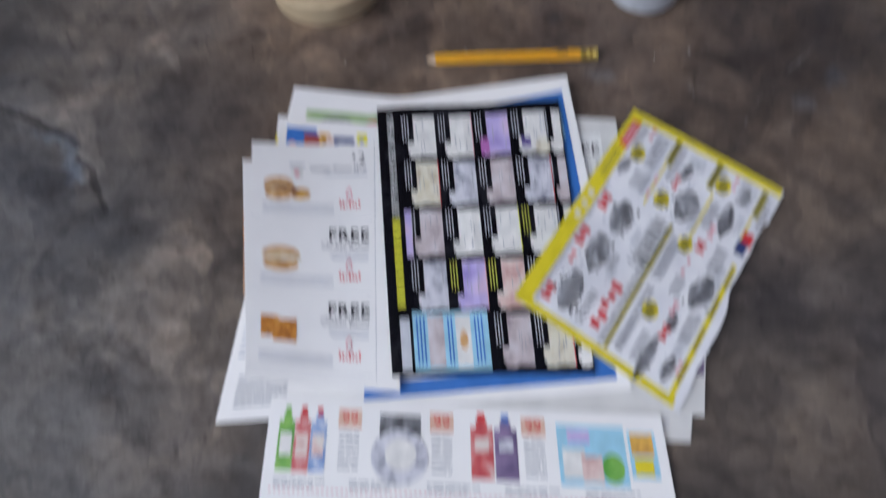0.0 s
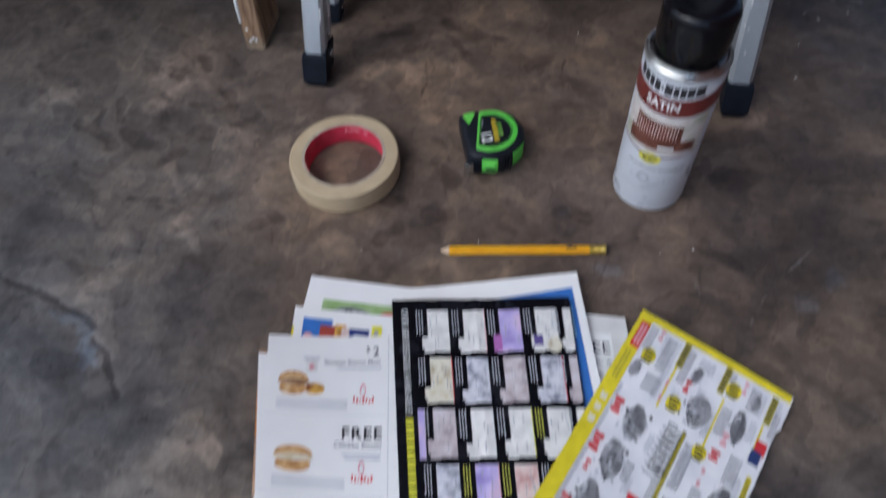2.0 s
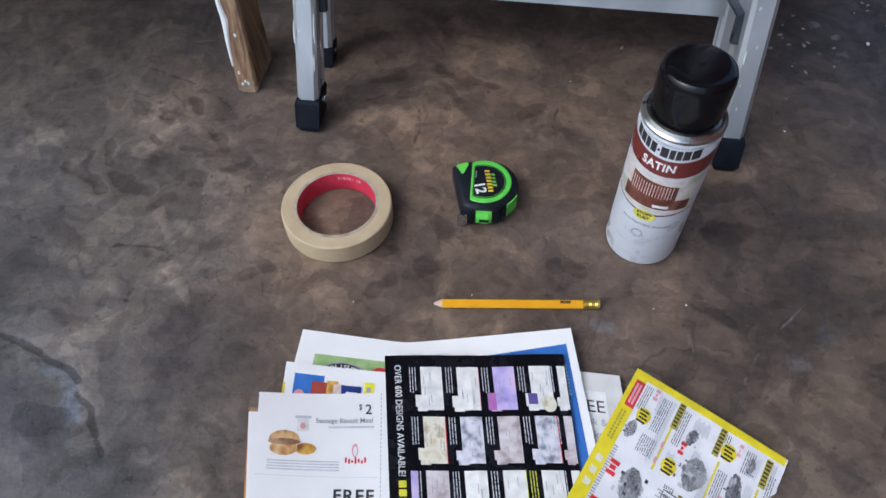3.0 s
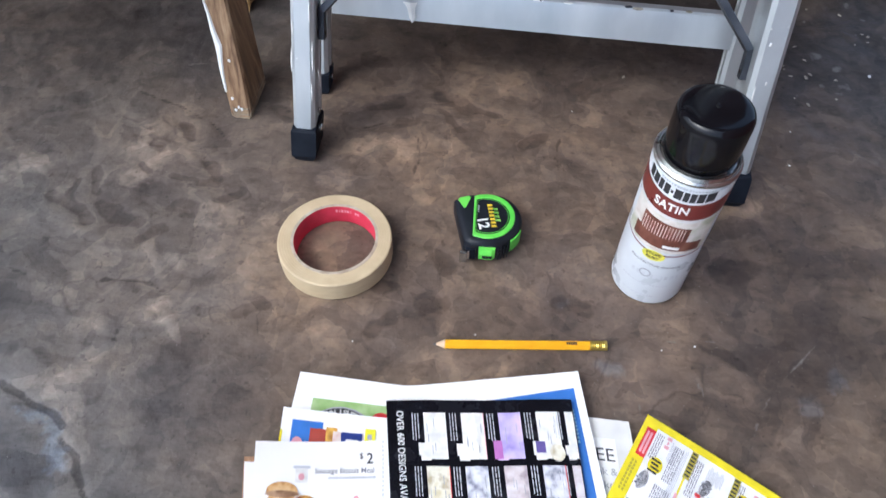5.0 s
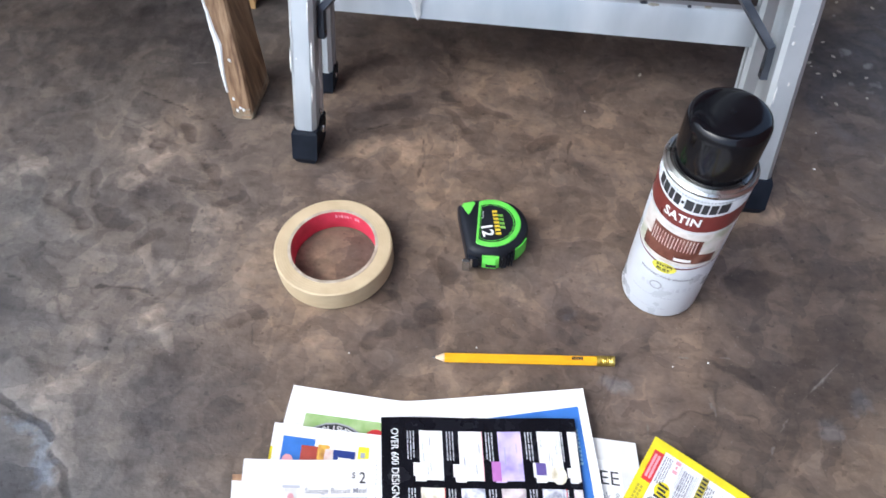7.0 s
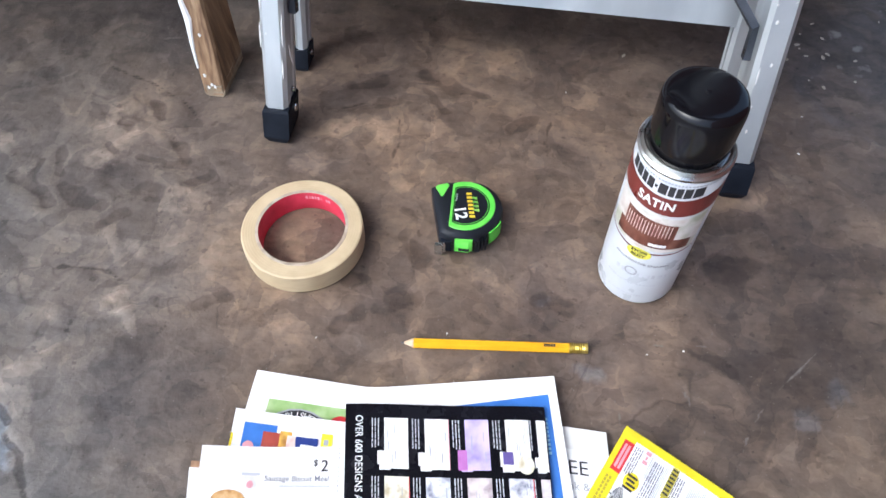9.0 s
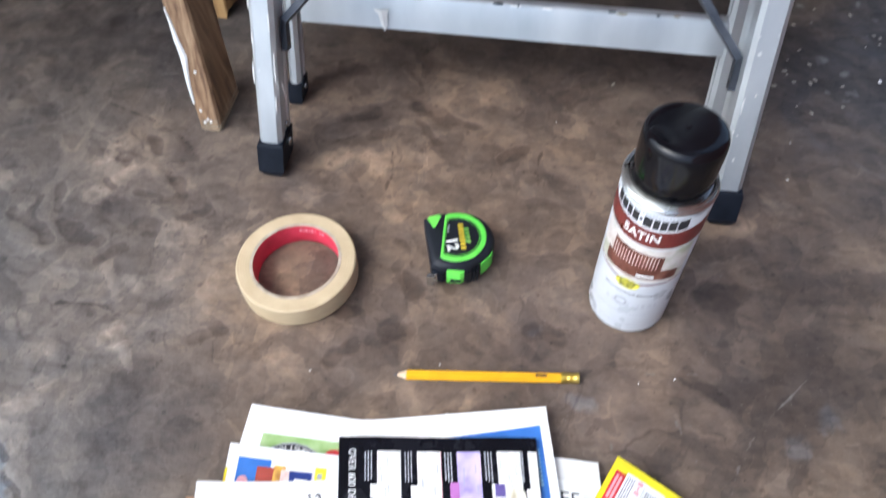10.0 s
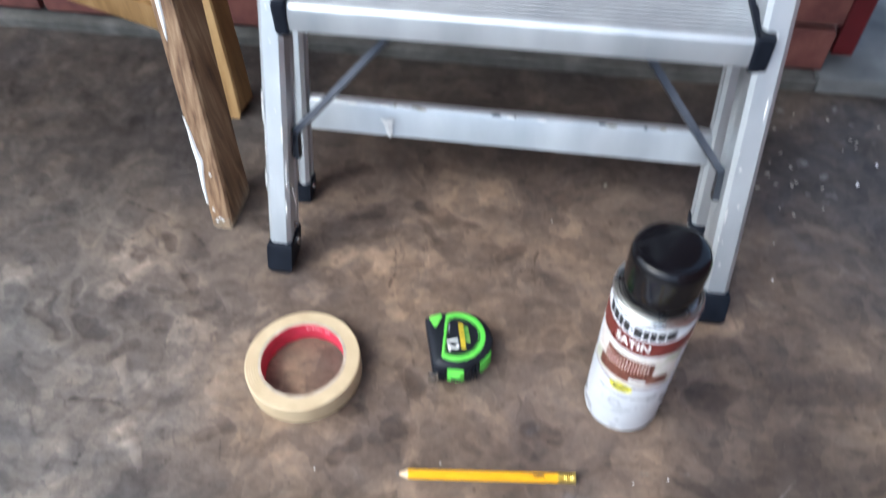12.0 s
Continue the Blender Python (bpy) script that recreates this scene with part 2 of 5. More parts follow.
WOOD = grain(material("weathered_pine", (0.3, 0.17, 0.08), 0.65), [(0.080, 0.043, 0.022), (0.185, 0.106, 0.054), (0.27, 0.170, 0.092), (0.37, 0.255, 0.152)], 34, (6.0, 3.0, 0.13), 8, rough=(0.5, 0.75), bump=0.5, bump_scale=60, depth=0.0012, distortion=0.4)
WOOD_OLD = grain(material("golden_pine", (0.3, 0.18, 0.07), 0.6), [(0.17, 0.090, 0.026), (0.31, 0.180, 0.065), (0.40, 0.25, 0.10)], 22, (3.0, 3.0, 0.3), 8, rough=(0.5, 0.7), bump=0.4, bump_scale=50, depth=0.001)
WOOD_END = grain(material("grey_worn_wood", (0.26, 0.2, 0.14), 0.8), [(0.14, 0.10, 0.065), (0.34, 0.27, 0.18)], 60, (1, 1, 0.3), bump=0.6, bump_scale=90, depth=0.001)
MASKING = grain(material("masking_tape_cream", (0.66, 0.52, 0.30), 0.6), [(0.46, 0.355, 0.215), (0.55, 0.44, 0.275)], 60, (1, 1, 3), rough=(0.5, 0.7), bump=0.2, bump_scale=200, depth=0.0004)
CORE_RED = grain(material("red_card_core", (0.62, 0.035, 0.075), 0.5), [(0.50, 0.025, 0.055), (0.70, 0.05, 0.10)], 60)
CARD = grain(material("grey_card", (0.42, 0.34, 0.26), 0.8), [(0.34, 0.27, 0.20), (0.50, 0.42, 0.33)], 120)
BLACK_PLASTIC = grain(material("navy_black_plastic", (0.008, 0.009, 0.013), 0.42, spec=0.28), [(0.006, 0.007, 0.010), (0.012, 0.014, 0.020)], 70, rough=(0.34, 0.5))
GREEN = grain(material("lime_green_plastic", (0.10, 0.62, 0.05), 0.4), [(0.12, 0.54, 0.055), (0.19, 0.66, 0.085)], 60)
CAP_BLACK = grain(material("glossy_black_cap", (0.005, 0.005, 0.007), 0.14, spec=0.3), [(0.003, 0.003, 0.004), (0.006, 0.006, 0.008)], 50, rough=(0.09, 0.17))
TIN = grain(material("tin_rim", (0.55, 0.54, 0.50), 0.3, 1.0), [(0.45, 0.44, 0.41), (0.62, 0.61, 0.57)], 80, rough=(0.24, 0.4))
CAN_WHITE = grain(material("white_enamel_label", (0.64, 0.66, 0.70), 0.3), [(0.54, 0.56, 0.59), (0.63, 0.65, 0.675)], 30, rough=(0.24, 0.36))
MAROON = print_material("maroon_ink", (0.16, 0.030, 0.026), 0.3)
DECK = picture_material("brown_bench_print", [(0.07, 0.020, 0.014), (0.15, 0.052, 0.034), (0.22, 0.10, 0.07)], 90, (1, 1, 0.4))
HAZE = picture_material("pale_brown_print", [(0.50, 0.42, 0.36), (0.66, 0.62, 0.58), (0.40, 0.42, 0.30)], 45)
PENCIL = grain(material("yellow_pencil_paint", (0.80, 0.37, 0.010), 0.35), [(0.78, 0.36, 0.004), (0.86, 0.44, 0.008)], 60)
CEDAR = grain(material("sharpened_cedar", (0.58, 0.42, 0.27), 0.7), [(0.48, 0.33, 0.20), (0.66, 0.50, 0.34)], 200, (0.2, 1, 1))
GRAPHITE = material("graphite", (0.06, 0.06, 0.065), 0.4, 0.3)
BRASS = grain(material("brass_ferrule", (0.62, 0.45, 0.08), 0.32, 0.9), [(0.50, 0.35, 0.05), (0.70, 0.54, 0.14)], 120)
BRICK = grain(material("red_brick", (0.2, 0.07, 0.05), 0.85), [(0.065, 0.018, 0.016), (0.115, 0.036, 0.029), (0.16, 0.058, 0.044)], 30, bump=0.6, bump_scale=120, depth=0.002)
FOOTING = grain(material("dirty_concrete", (0.07, 0.068, 0.062), 0.9), [(0.035, 0.034, 0.030), (0.07, 0.068, 0.062), (0.12, 0.115, 0.105)], 22, bump=0.5, bump_scale=90, depth=0.002)
MORTAR = grain(material("mortar", (0.2, 0.18, 0.16), 0.9), [(0.14, 0.125, 0.11), (0.26, 0.235, 0.21)], 60, bump=0.5, bump_scale=150, depth=0.002)
CONCRETE = grain(material("grey_concrete", (0.2, 0.2, 0.2), 0.85), [(0.06, 0.062, 0.062), (0.10, 0.103, 0.103), (0.15, 0.15, 0.148)], 14, bump=0.5, bump_scale=90, depth=0.002)
RED_PAINT = grain(material("dark_red_paint", (0.16, 0.012, 0.016), 0.45), [(0.085, 0.007, 0.010), (0.15, 0.014, 0.017)], 20)
CEILING = grain(material("pale_ceiling_paint", (0.4, 0.38, 0.34), 0.7), [(0.34, 0.32, 0.29), (0.44, 0.42, 0.38)], 8)


# ---- builders ----
def mesh_object(name, bm, mat, parent=None, label="", smooth=None):
    me = bpy.data.meshes.new(name)
    bmesh.ops.recalc_face_normals(bm, faces=bm.faces)
    bm.to_mesh(me)
    bm.free()
    me.materials.append(mat)
    if smooth is not None:
        for p in me.polygons:
            p.use_smooth = True
        me.set_sharp_from_angle(angle=radians(smooth))
    ob = new(name, me)
    if parent:
        ob.parent = parent
    if label:
        ob["label"] = label
    return ob


FINE = ("small_print", "check_line", "perforation", "cut_line", "border_print", "banner_print", "badge_print", "price_print", "divider", "side_print", "tag_digits", "bench_slats", "core_print", "imprint", "print_bars", "brand_print", "logo_script", "upper_bricks", "text_stripe", "coupon_rule", "red_sale", "border_badges", "red_box_print", "text_frame", "tool_glint", "border_ticks")


def part(name, bm, mat, parent, label="", smooth=None):
    ob = mesh_object(name, bm, mat, parent, label, smooth)
    if name in FINE:
        ob["kind"] = "stuff"
    return ob


def thing(name, label, category, m=None, group="", kind=""):
    ob = new(name)
    if m is not None:
        ob.matrix_world = m
    return tagged(ob, label, category, group, kind)


def loft(sections, closed=True, caps=True):
    """Faces between rings of points; a ring is a list of Vectors."""
    bm = bmesh.new()
    rings = [[bm.verts.new(p) for p in s] for s in sections]
    k = len(rings[0])
    for a, b in zip(rings, rings[1:]):
        for i in range(k if closed else k - 1):
            j = (i + 1) % k
            bm.faces.new((a[i], a[j], b[j], b[i]))
    if caps:
        bm.faces.new(rings[0][::-1])
        bm.faces.new(rings[-1])
    return bm


def box(x0, x1, y0, y1, z0, z1, bevel=0.0, lean=None):
    bm = bmesh.new()
    bmesh.ops.create_cube(bm, size=1)
    for v in bm.verts:
        v.co = Vector(((x0 + x1) / 2 + v.co.x * (x1 - x0), (y0 + y1) / 2 + v.co.y * (y1 - y0), (z0 + z1) / 2 + v.co.z * (z1 - z0)))
    if bevel:
        bmesh.ops.bevel(bm, geom=list(bm.edges), offset=bevel, segments=2, affect="EDGES", profile=0.6)
    if lean:
        for v in bm.verts:
            v.co.x += lean[0] * v.co.z
            v.co.y += lean[1] * v.co.z
    return bm


def lathe(profile, sides=64, caps=True):
    """A turned solid about z from (radius, height) pairs."""
    return loft([[Vector((r * math.cos(k * math.tau / sides), r * math.sin(k * math.tau / sides), z)) for k in range(sides)] for r, z in profile], caps=caps)


def blob(center, rx, ry, rz, seed=0):
    """An uneven drop of dried paint or a chip."""
    rnd = random.Random(seed)
    bm = bmesh.new()
    bmesh.ops.create_icosphere(bm, subdivisions=2, radius=1)
    for v in bm.verts:
        f = 1 + 0.25 * (rnd.random() - 0.5)
        v.co = Vector((center[0] + v.co.x * rx * f, center[1] + v.co.y * ry * f, center[2] + v.co.z * rz * f))
    return bm


def lettering(body, size, spacing=1.0, bold=0.0):
    """Flat letters as loose triangles: vertices and faces in the xy plane, centred."""
    cu = bpy.data.curves.new("letters", "FONT")
    cu.body, cu.size, cu.space_character, cu.resolution_u = body, size, spacing, 3
    cu.offset = bold * size
    cu.align_x, cu.align_y = "CENTER", "CENTER"
    ob = bpy.data.objects.new("letters", cu)
    scene.collection.objects.link(ob)
    bpy.context.view_layer.update()
    me = bpy.data.meshes.new_from_object(ob.evaluated_get(bpy.context.evaluated_depsgraph_get()))
    verts = [v.co.copy() for v in me.vertices]
    faces = [tuple(p.vertices) for p in me.polygons]
    bpy.data.objects.remove(ob)
    bpy.data.curves.remove(cu)
    bpy.data.meshes.remove(me)
    return verts, faces


def warped(verts, faces, f):
    bm = bmesh.new()
    vs = [bm.verts.new(f(v)) for v in verts]
    for q in faces:
        try:
            bm.faces.new([vs[i] for i in q])
        except ValueError:
            pass
    return bm


class Sheet:
    """A lying sheet of paper: four corners (top left, top right, bottom right, bottom left), a bow, and prints that follow it."""

    def __init__(self, corners, bow=None, edge=None, pull=None):
        self.c = [Vector(p) for p in corners]
        self.bow, self.edge, self.pull = bow, edge, pull
        self.w = (self.c[1] - self.c[0]).length
        self.h = (self.c[3] - self.c[0]).length

    def at(self, u, v, lift=0.0):
        a, b, c, d = self.c
        p = (a * (1 - u) + b * u) * (1 - v) + (d * (1 - u) + c * u) * v
        z = p.z + (self.bow(u, v) if self.bow else 0) + lift
        return Vector((p.x, p.y + (self.pull(u, v) if self.pull else 0), z))

    def body(self, n=24, m=24, thick=0.0004):
        bm = bmesh.new()
        def edge(u, v):
            return self.edge(u, v) if self.edge else (u, v)
        top = [[bm.verts.new(self.at(*edge(i / n, j / m))) for i in range(n + 1)] for j in range(m + 1)]
        low = [[bm.verts.new(self.at(*edge(i / n, j / m), -thick)) for i in range(n + 1)] for j in range(m + 1)]
        for j in range(m):
            for i in range(n):
                bm.faces.new((top[j][i], top[j + 1][i], top[j + 1][i + 1], top[j][i + 1]))
                bm.faces.new((low[j][i], low[j][i + 1], low[j + 1][i + 1], low[j + 1][i]))
        for i in range(n):
            bm.faces.new((top[0][i], top[0][i + 1], low[0][i + 1], low[0][i]))
            bm.faces.new((top[m][i + 1], top[m][i], low[m][i], low[m][i + 1]))
        for j in range(m):
            bm.faces.new((top[j + 1][0], top[j][0], low[j][0], low[j + 1][0]))
            bm.faces.new((top[j][n], top[j + 1][n], low[j + 1][n], low[j][n]))
        return bm

    def patch(self, u0, u1, v0, v1, lift=0.0003, n=None, round_=False, shear=0.0):
        """A printed panel that follows the paper; round_: an oval."""
        bm = bmesh.new()
        n = n or max(8 if abs(u1 - u0) > 0.08 else 2, int(abs(u1 - u0) * 40))
        m = max(2, int(abs(v1 - v0) * 24))
        if round_:
            c = bm.verts.new(self.at((u0 + u1) / 2, (v0 + v1) / 2, lift))
            ring = [bm.verts.new(self.at((u0 + u1) / 2 + (u1 - u0) / 2 * math.cos(k * math.tau / 20), (v0 + v1) / 2 + (v1 - v0) / 2 * math.sin(k * math.tau / 20), lift)) for k in range(20)]
            for k in range(20):
                bm.faces.new((c, ring[k], ring[(k + 1) % 20]))
            return bm
        g = [[bm.verts.new(self.at(u0 + (u1 - u0) * i / n, v0 + shear * (1 - i / n) * (1 - j / m) + (v1 - v0) * j / m, lift)) for i in range(n + 1)] for j in range(m + 1)]
        for j in range(m):
            for i in range(n):
                bm.faces.new((g[j][i], g[j + 1][i], g[j + 1][i + 1], g[j][i + 1]))
        return bm

    def bars(self, rows, lift=0.0003):
        """Several thin bars (u0, u1, v0, v1) as one block of small print."""
        bm = bmesh.new()
        for u0, u1, v0, v1 in rows:
            n = max(1, int(abs(u1 - u0) * 16))
            m = max(1, int(abs(v1 - v0) * 16))
            g = [[bm.verts.new(self.at(u0 + (u1 - u0) * i / n, v0 + (v1 - v0) * j / m, lift)) for i in range(n + 1)] for j in range(m + 1)]
            for j in range(m):
                for i in range(n):
                    bm.faces.new((g[j][i], g[j + 1][i], g[j + 1][i + 1], g[j][i + 1]))
        return bm

    def text(self, body, u, v, size, turn=0.0, lift=0.0004, spacing=1.0, wide=1.0, bold=0.0, length=0.0):
        """Letters size metres high at (u, v), turned clockwise by turn degrees."""
        verts, faces = lettering(body, size, spacing, bold)
        if length:
            wide = length / (max(p.x for p in verts) - min(p.x for p in verts))
        c, s = math.cos(radians(turn)), math.sin(radians(turn))
        def f(p):
            x, y = p.x * wide, p.y
            return self.at(u + (x * c + y * s) / self.w, v - (y * c - x * s) / self.h, lift)
        return warped(verts, faces, f)


def word(u, v, w, h, seed, gap=0.25):
    """Bars that stand for a line of unreadable print."""
    rnd = random.Random(seed)
    rows, x = [], u
    while x < u + w:
        e = min(u + w, x + h * (0.8 + 2.4 * rnd.random()))
        rows.append((x, e, v, v + h))
        x = e + h * gap * 2
    return rows


# ---- ground ----
def build_ground():
    fx = np.concatenate([[-200, -60, -15, -4, -2.0, -1.3], np.arange(-0.80, 0.86, 0.0031), [1.3, 2.0, 4, 15, 60, 200]])
    fy = np.concatenate([[-200, -60, -15, -4, -1.5], np.arange(-0.56, 0.70, 0.0031), [1.5, 4, 15, 60, 200]])
    nx, ny = len(fx), len(fy)
    # raised pale ridges, chipped cracks and their light lips: strings of points with a half width
    ridges = [([(-0.306, -0.003), (-0.299, -0.026), (-0.307, -0.048), (-0.312, -0.060), (-0.301, -0.088), (-0.294, -0.106), (-0.284, -0.118)], 0.011),
              ([(-0.375, -0.050), (-0.345, -0.062), (-0.312, -0.066)], 0.013), ([(-0.289, 0.090), (-0.273, 0.056)], 0.007), ([(-0.243, 0.016), (-0.236, -0.010)], 0.006)]
    lips = [([(-0.358, 0.364), (-0.334, 0.356), (-0.286, 0.357)], 0.0022), ([(-0.505, 0.233), (-0.460, 0.211)], 0.0026), ([(0.203, 0.020), (0.251, 0.022), (0.257, 0.045)], 0.0012),
            ([(0.342, 0.031), (0.313, 0.002), (0.289, -0.025), (0.269, -0.055), (0.258, -0.078)], 0.0014), ([(0.225, -0.021), (0.241, -0.053)], 0.0016), ([(0.171, -0.031), (0.172, -0.050)], 0.0016), ([(-0.350, -0.076), (-0.335, -0.086), (-0.320, -0.093)], 0.0026)]
    cracks = [([(-0.42, -0.048), (-0.363, -0.066), (-0.348, -0.071), (-0.334, -0.081), (-0.319, -0.087), (-0.305, -0.098)], 0.0026), ([(-0.302, -0.109), (-0.283, -0.123), (-0.262, -0.160)], 0.0026),
              ([(-0.325, 0.044), (-0.299, 0.048), (-0.275, 0.046), (-0.258, 0.037)], 0.0022), ([(-0.371, 0.307), (-0.333, 0.291), (-0.299, 0.276), (-0.277, 0.265), (-0.259, 0.249), (-0.248, 0.229)], 0.0017),
              ([(-0.421, 0.057), (-0.394, 0.047)], 0.002), ([(-0.042, 0.258), (-0.037, 0.226), (-0.042, 0.202)], 0.0018), ([(-0.104, 0.266), (-0.075, 0.277), (-0.049, 0.268)], 0.0018), ([(0.114, 0.263), (0.111, 0.235), (0.122, 0.212)], 0.0018)]
    # dark rubbed strokes: from, to, half width
    strokes = [(-0.379, 0.185, -0.364, 0.160, 0.006), (-0.403, 0.145, -0.358, 0.120, 0.006), (-0.355, 0.142, -0.338, 0.129, 0.007), (-0.297, 0.181, -0.271, 0.175, 0.004), (-0.262, 0.172, -0.248, 0.177, 0.007), (-0.275, 0.139, -0.257, 0.136, 0.009),
               (-0.321, 0.225, -0.310, 0.221, 0.006), (-0.330, 0.190, -0.322, 0.186, 0.004), (-0.231, 0.156, -0.216, 0.168, 0.005), (-0.335, 0.122, -0.312, 0.120, 0.007), (-0.300, 0.100, -0.285, 0.110, 0.007), (-0.39, 0.165, -0.385, 0.140, 0.004), (-0.260, 0.205, -0.245, 0.185, 0.006), (-0.30, 0.255, -0.285, 0.235, 0.005)]
    rubs = [(-0.014, 0.322, 0.016, 0.306, 0.011), (-0.060, 0.278, -0.047, 0.277, 0.009), (-0.113, 0.383, -0.095, 0.378, 0.013), (0.140, 0.349, 0.156, 0.356, 0.012), (-0.018, 0.295, 0.000, 0.270, 0.005), (0.028, 0.307, 0.047, 0.296, 0.006),
            (-0.005, 0.099, 0.004, 0.082, 0.009), (0.029, 0.103, 0.035, 0.091, 0.007), (-0.061, 0.054, -0.051, 0.057, 0.007), (-0.014, 0.044, 0.002, 0.044, 0.010), (-0.044, 0.030, -0.061, 0.010, 0.006), (0.110, 0.055, 0.130, 0.050, 0.008),
            (-0.205, 0.290, -0.190, 0.280, 0.008), (0.245, 0.020, 0.265, 0.000, 0.007), (0.265, 0.100, 0.300, 0.105, 0.012), (0.075, 0.250, 0.095, 0.262, 0.006), (-0.19, 0.02, -0.17, 0.03, 0.008), (-0.095, 0.30, -0.07, 0.31, 0.007)]
    pales = [(-0.055, 0.237, 0.022), (-0.095, 0.234, 0.026), (-0.223, 0.128, 0.024), (-0.332, 0.205, 0.040), (-0.444, 0.184, 0.030), (-0.254, 0.022, 0.016), (-0.121, 0.190, 0.022), (0.319, 0.200, 0.045), (-0.261, 0.075, 0.014), (0.002, 0.245, 0.014),
             (-0.215, -0.245, 0.060), (-0.185, -0.200, 0.045), (-0.265, -0.310, 0.060), (-0.20, -0.33, 0.09), (-0.16, -0.19, 0.020), (-0.243, 0.004, 0.010), (-0.185, 0.130, 0.012), (0.056, 0.074, 0.016)]
    flecks = random.Random(31)
    patches = [(0.39 + 0.19 * flecks.random(), 0.33 + 0.22 * flecks.random(), 0.0035 + 0.008 * flecks.random() ** 2) for _ in range(24)]

    def seg(x, y, a, b):
        dx, dy = b[0] - a[0], b[1] - a[1]
        t = np.clip(((x - a[0]) * dx + (y - a[1]) * dy) / (dx * dx + dy * dy), 0, 1)
        return np.hypot(x - a[0] - t * dx, y - a[1] - t * dy)

    X, Y = np.meshgrid(fx, fy)
    warp_x = np.zeros_like(X)
    warp_y = np.zeros_like(X)
    H = np.zeros_like(X)
    LAY = np.full_like(X, 0.5)
    LINE = np.zeros_like(X)
    near = (abs(X) < 0.87) & (Y > -0.6) & (Y < 0.72)
    for j, i in zip(*np.nonzero(near)):
        p = Vector((X[j, i], Y[j, i], 0))
        warp_x[j, i] = 0.010 * noise.noise(p * 24) + 0.004 * noise.noise(p * 70)
        warp_y[j, i] = 0.010 * noise.noise(p * 24 + Vector((9, 4, 3))) + 0.004 * noise.noise(p * 70 + Vector((2, 8, 1)))
        q = p + Vector((warp_x[j, i], warp_y[j, i], 0)) * 2.0
        n = noise.fractal(q * 5.2, 0.95, 2.1, 4)
        step = n * 2.6
        fl = math.floor(step)
        fr = step - fl
        terrace = (fl + min(1.0, max(0.0, (fr - 0.38) * 4.2))) / 3.0
        dist, cell = noise.voronoi(q * 15.0 + 0.5 * Vector((noise.noise(p * 50), noise.noise(p * 50 + Vector((3, 1, 7))), 0)))
        gap = dist[1] - dist[0]
        own = math.sin(cell[0].x * 12.9 + cell[0].y * 78.2) * 43758.5
        own -= math.floor(own)
        LAY[j, i] = 0.5 + 0.20 * math.sin(fl * 2.4 + 1.0) + 0.22 * (fr - 0.5) + 0.20 * noise.noise(q * 9) + 0.34 * (own - 0.5) * min(1.0, gap * 5)
        seam = max(0.0, 1 - gap * 9) * max(0.0, min(1.0, -0.1 + 3.2 * noise.noise(p * 9 + Vector((1, 6, 2)))))
        LINE[j, i] = max(seam, 0) * 0.9 + max(0.0, 1 - abs(fr - 0.42) * 9) * max(0.0, min(1.0, 0.35 + 2.6 * noise.noise(p * 11 + Vector((5, 5, 5)))))
        H[j, i] = 0.0010 * (own - 0.5) * min(1.0, gap * 6) - 0.0008 * seam + 0.0022 * terrace + 0.0006 * noise.noise(p * 38) + 0.0003 * noise.noise(p * 95)
    H = np.clip(H, -0.0045, 0.0016)
    XX, YY = X + warp_x, Y + warp_y
    def strings(items, wx, wy, reach):
        out = np.zeros_like(X)
        for pts, w in items:
            for a, b in zip(pts, pts[1:]):
                out = np.maximum(out, np.clip(reach - seg(wx, wy, a, b) / w * (reach - 0.45), 0, 1))
        return out

    def spots(items, reach=1.25):
        out = np.zeros_like(X)
        for x, y, r in items:
            out = np.maximum(out, np.clip(reach - 0.8 * np.hypot(XX - x, YY - y) / r, 0, 1))
        return out

    pale = np.maximum(0.95 * strings(ridges, XX + 0.4 * warp_y, YY + 0.4 * warp_x, 1.2), 0.62 * spots(pales))
    dark = strings([([(a, b), (c, d)], w) for a, b, c, d, w in strokes + rubs], XX, YY, 1.1)
    bx, by = X + 0.35 * warp_x, Y + 0.35 * warp_y
    crack = np.maximum(0.85 * strings([(p, w + 0.0006) for p, w in cracks[:2]], bx, by, 1.0), 0.58 * strings([(p, w + 0.0006) for p, w in cracks[2:]], bx, by, 1.0))
    lip = np.maximum(0.47 * strings(lips, bx, by, 1.0), 0.66 * spots(patches, 1.0))
    H += 0.0010 * np.clip(pale - dark, -1, 1) - 0.0009 * crack
    dark = np.maximum(dark, 0.36 * LINE)
    frost = np.maximum(spots([(0.315, -0.034, 0.014), (0.349, -0.010, 0.016), (0.156, -0.014, 0.012), (0.114, 0.052, 0.008)]) * 0.62, 0.6 * strings([([(-0.342, -0.082), (-0.318, -0.098), (-0.294, -0.128)], 0.010)], XX, YY, 1.0))

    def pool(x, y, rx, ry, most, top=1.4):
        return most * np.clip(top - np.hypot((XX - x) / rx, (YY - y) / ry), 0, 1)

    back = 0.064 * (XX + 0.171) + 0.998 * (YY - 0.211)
    # Shade toward the wall, painted as darkening with distance behind the ladder feet.
    shade_and_stain = 0.80 * np.clip((back - 0.10 + 0.1 * np.clip(XX, -0.5, 0)) / 0.17, 0, 1)
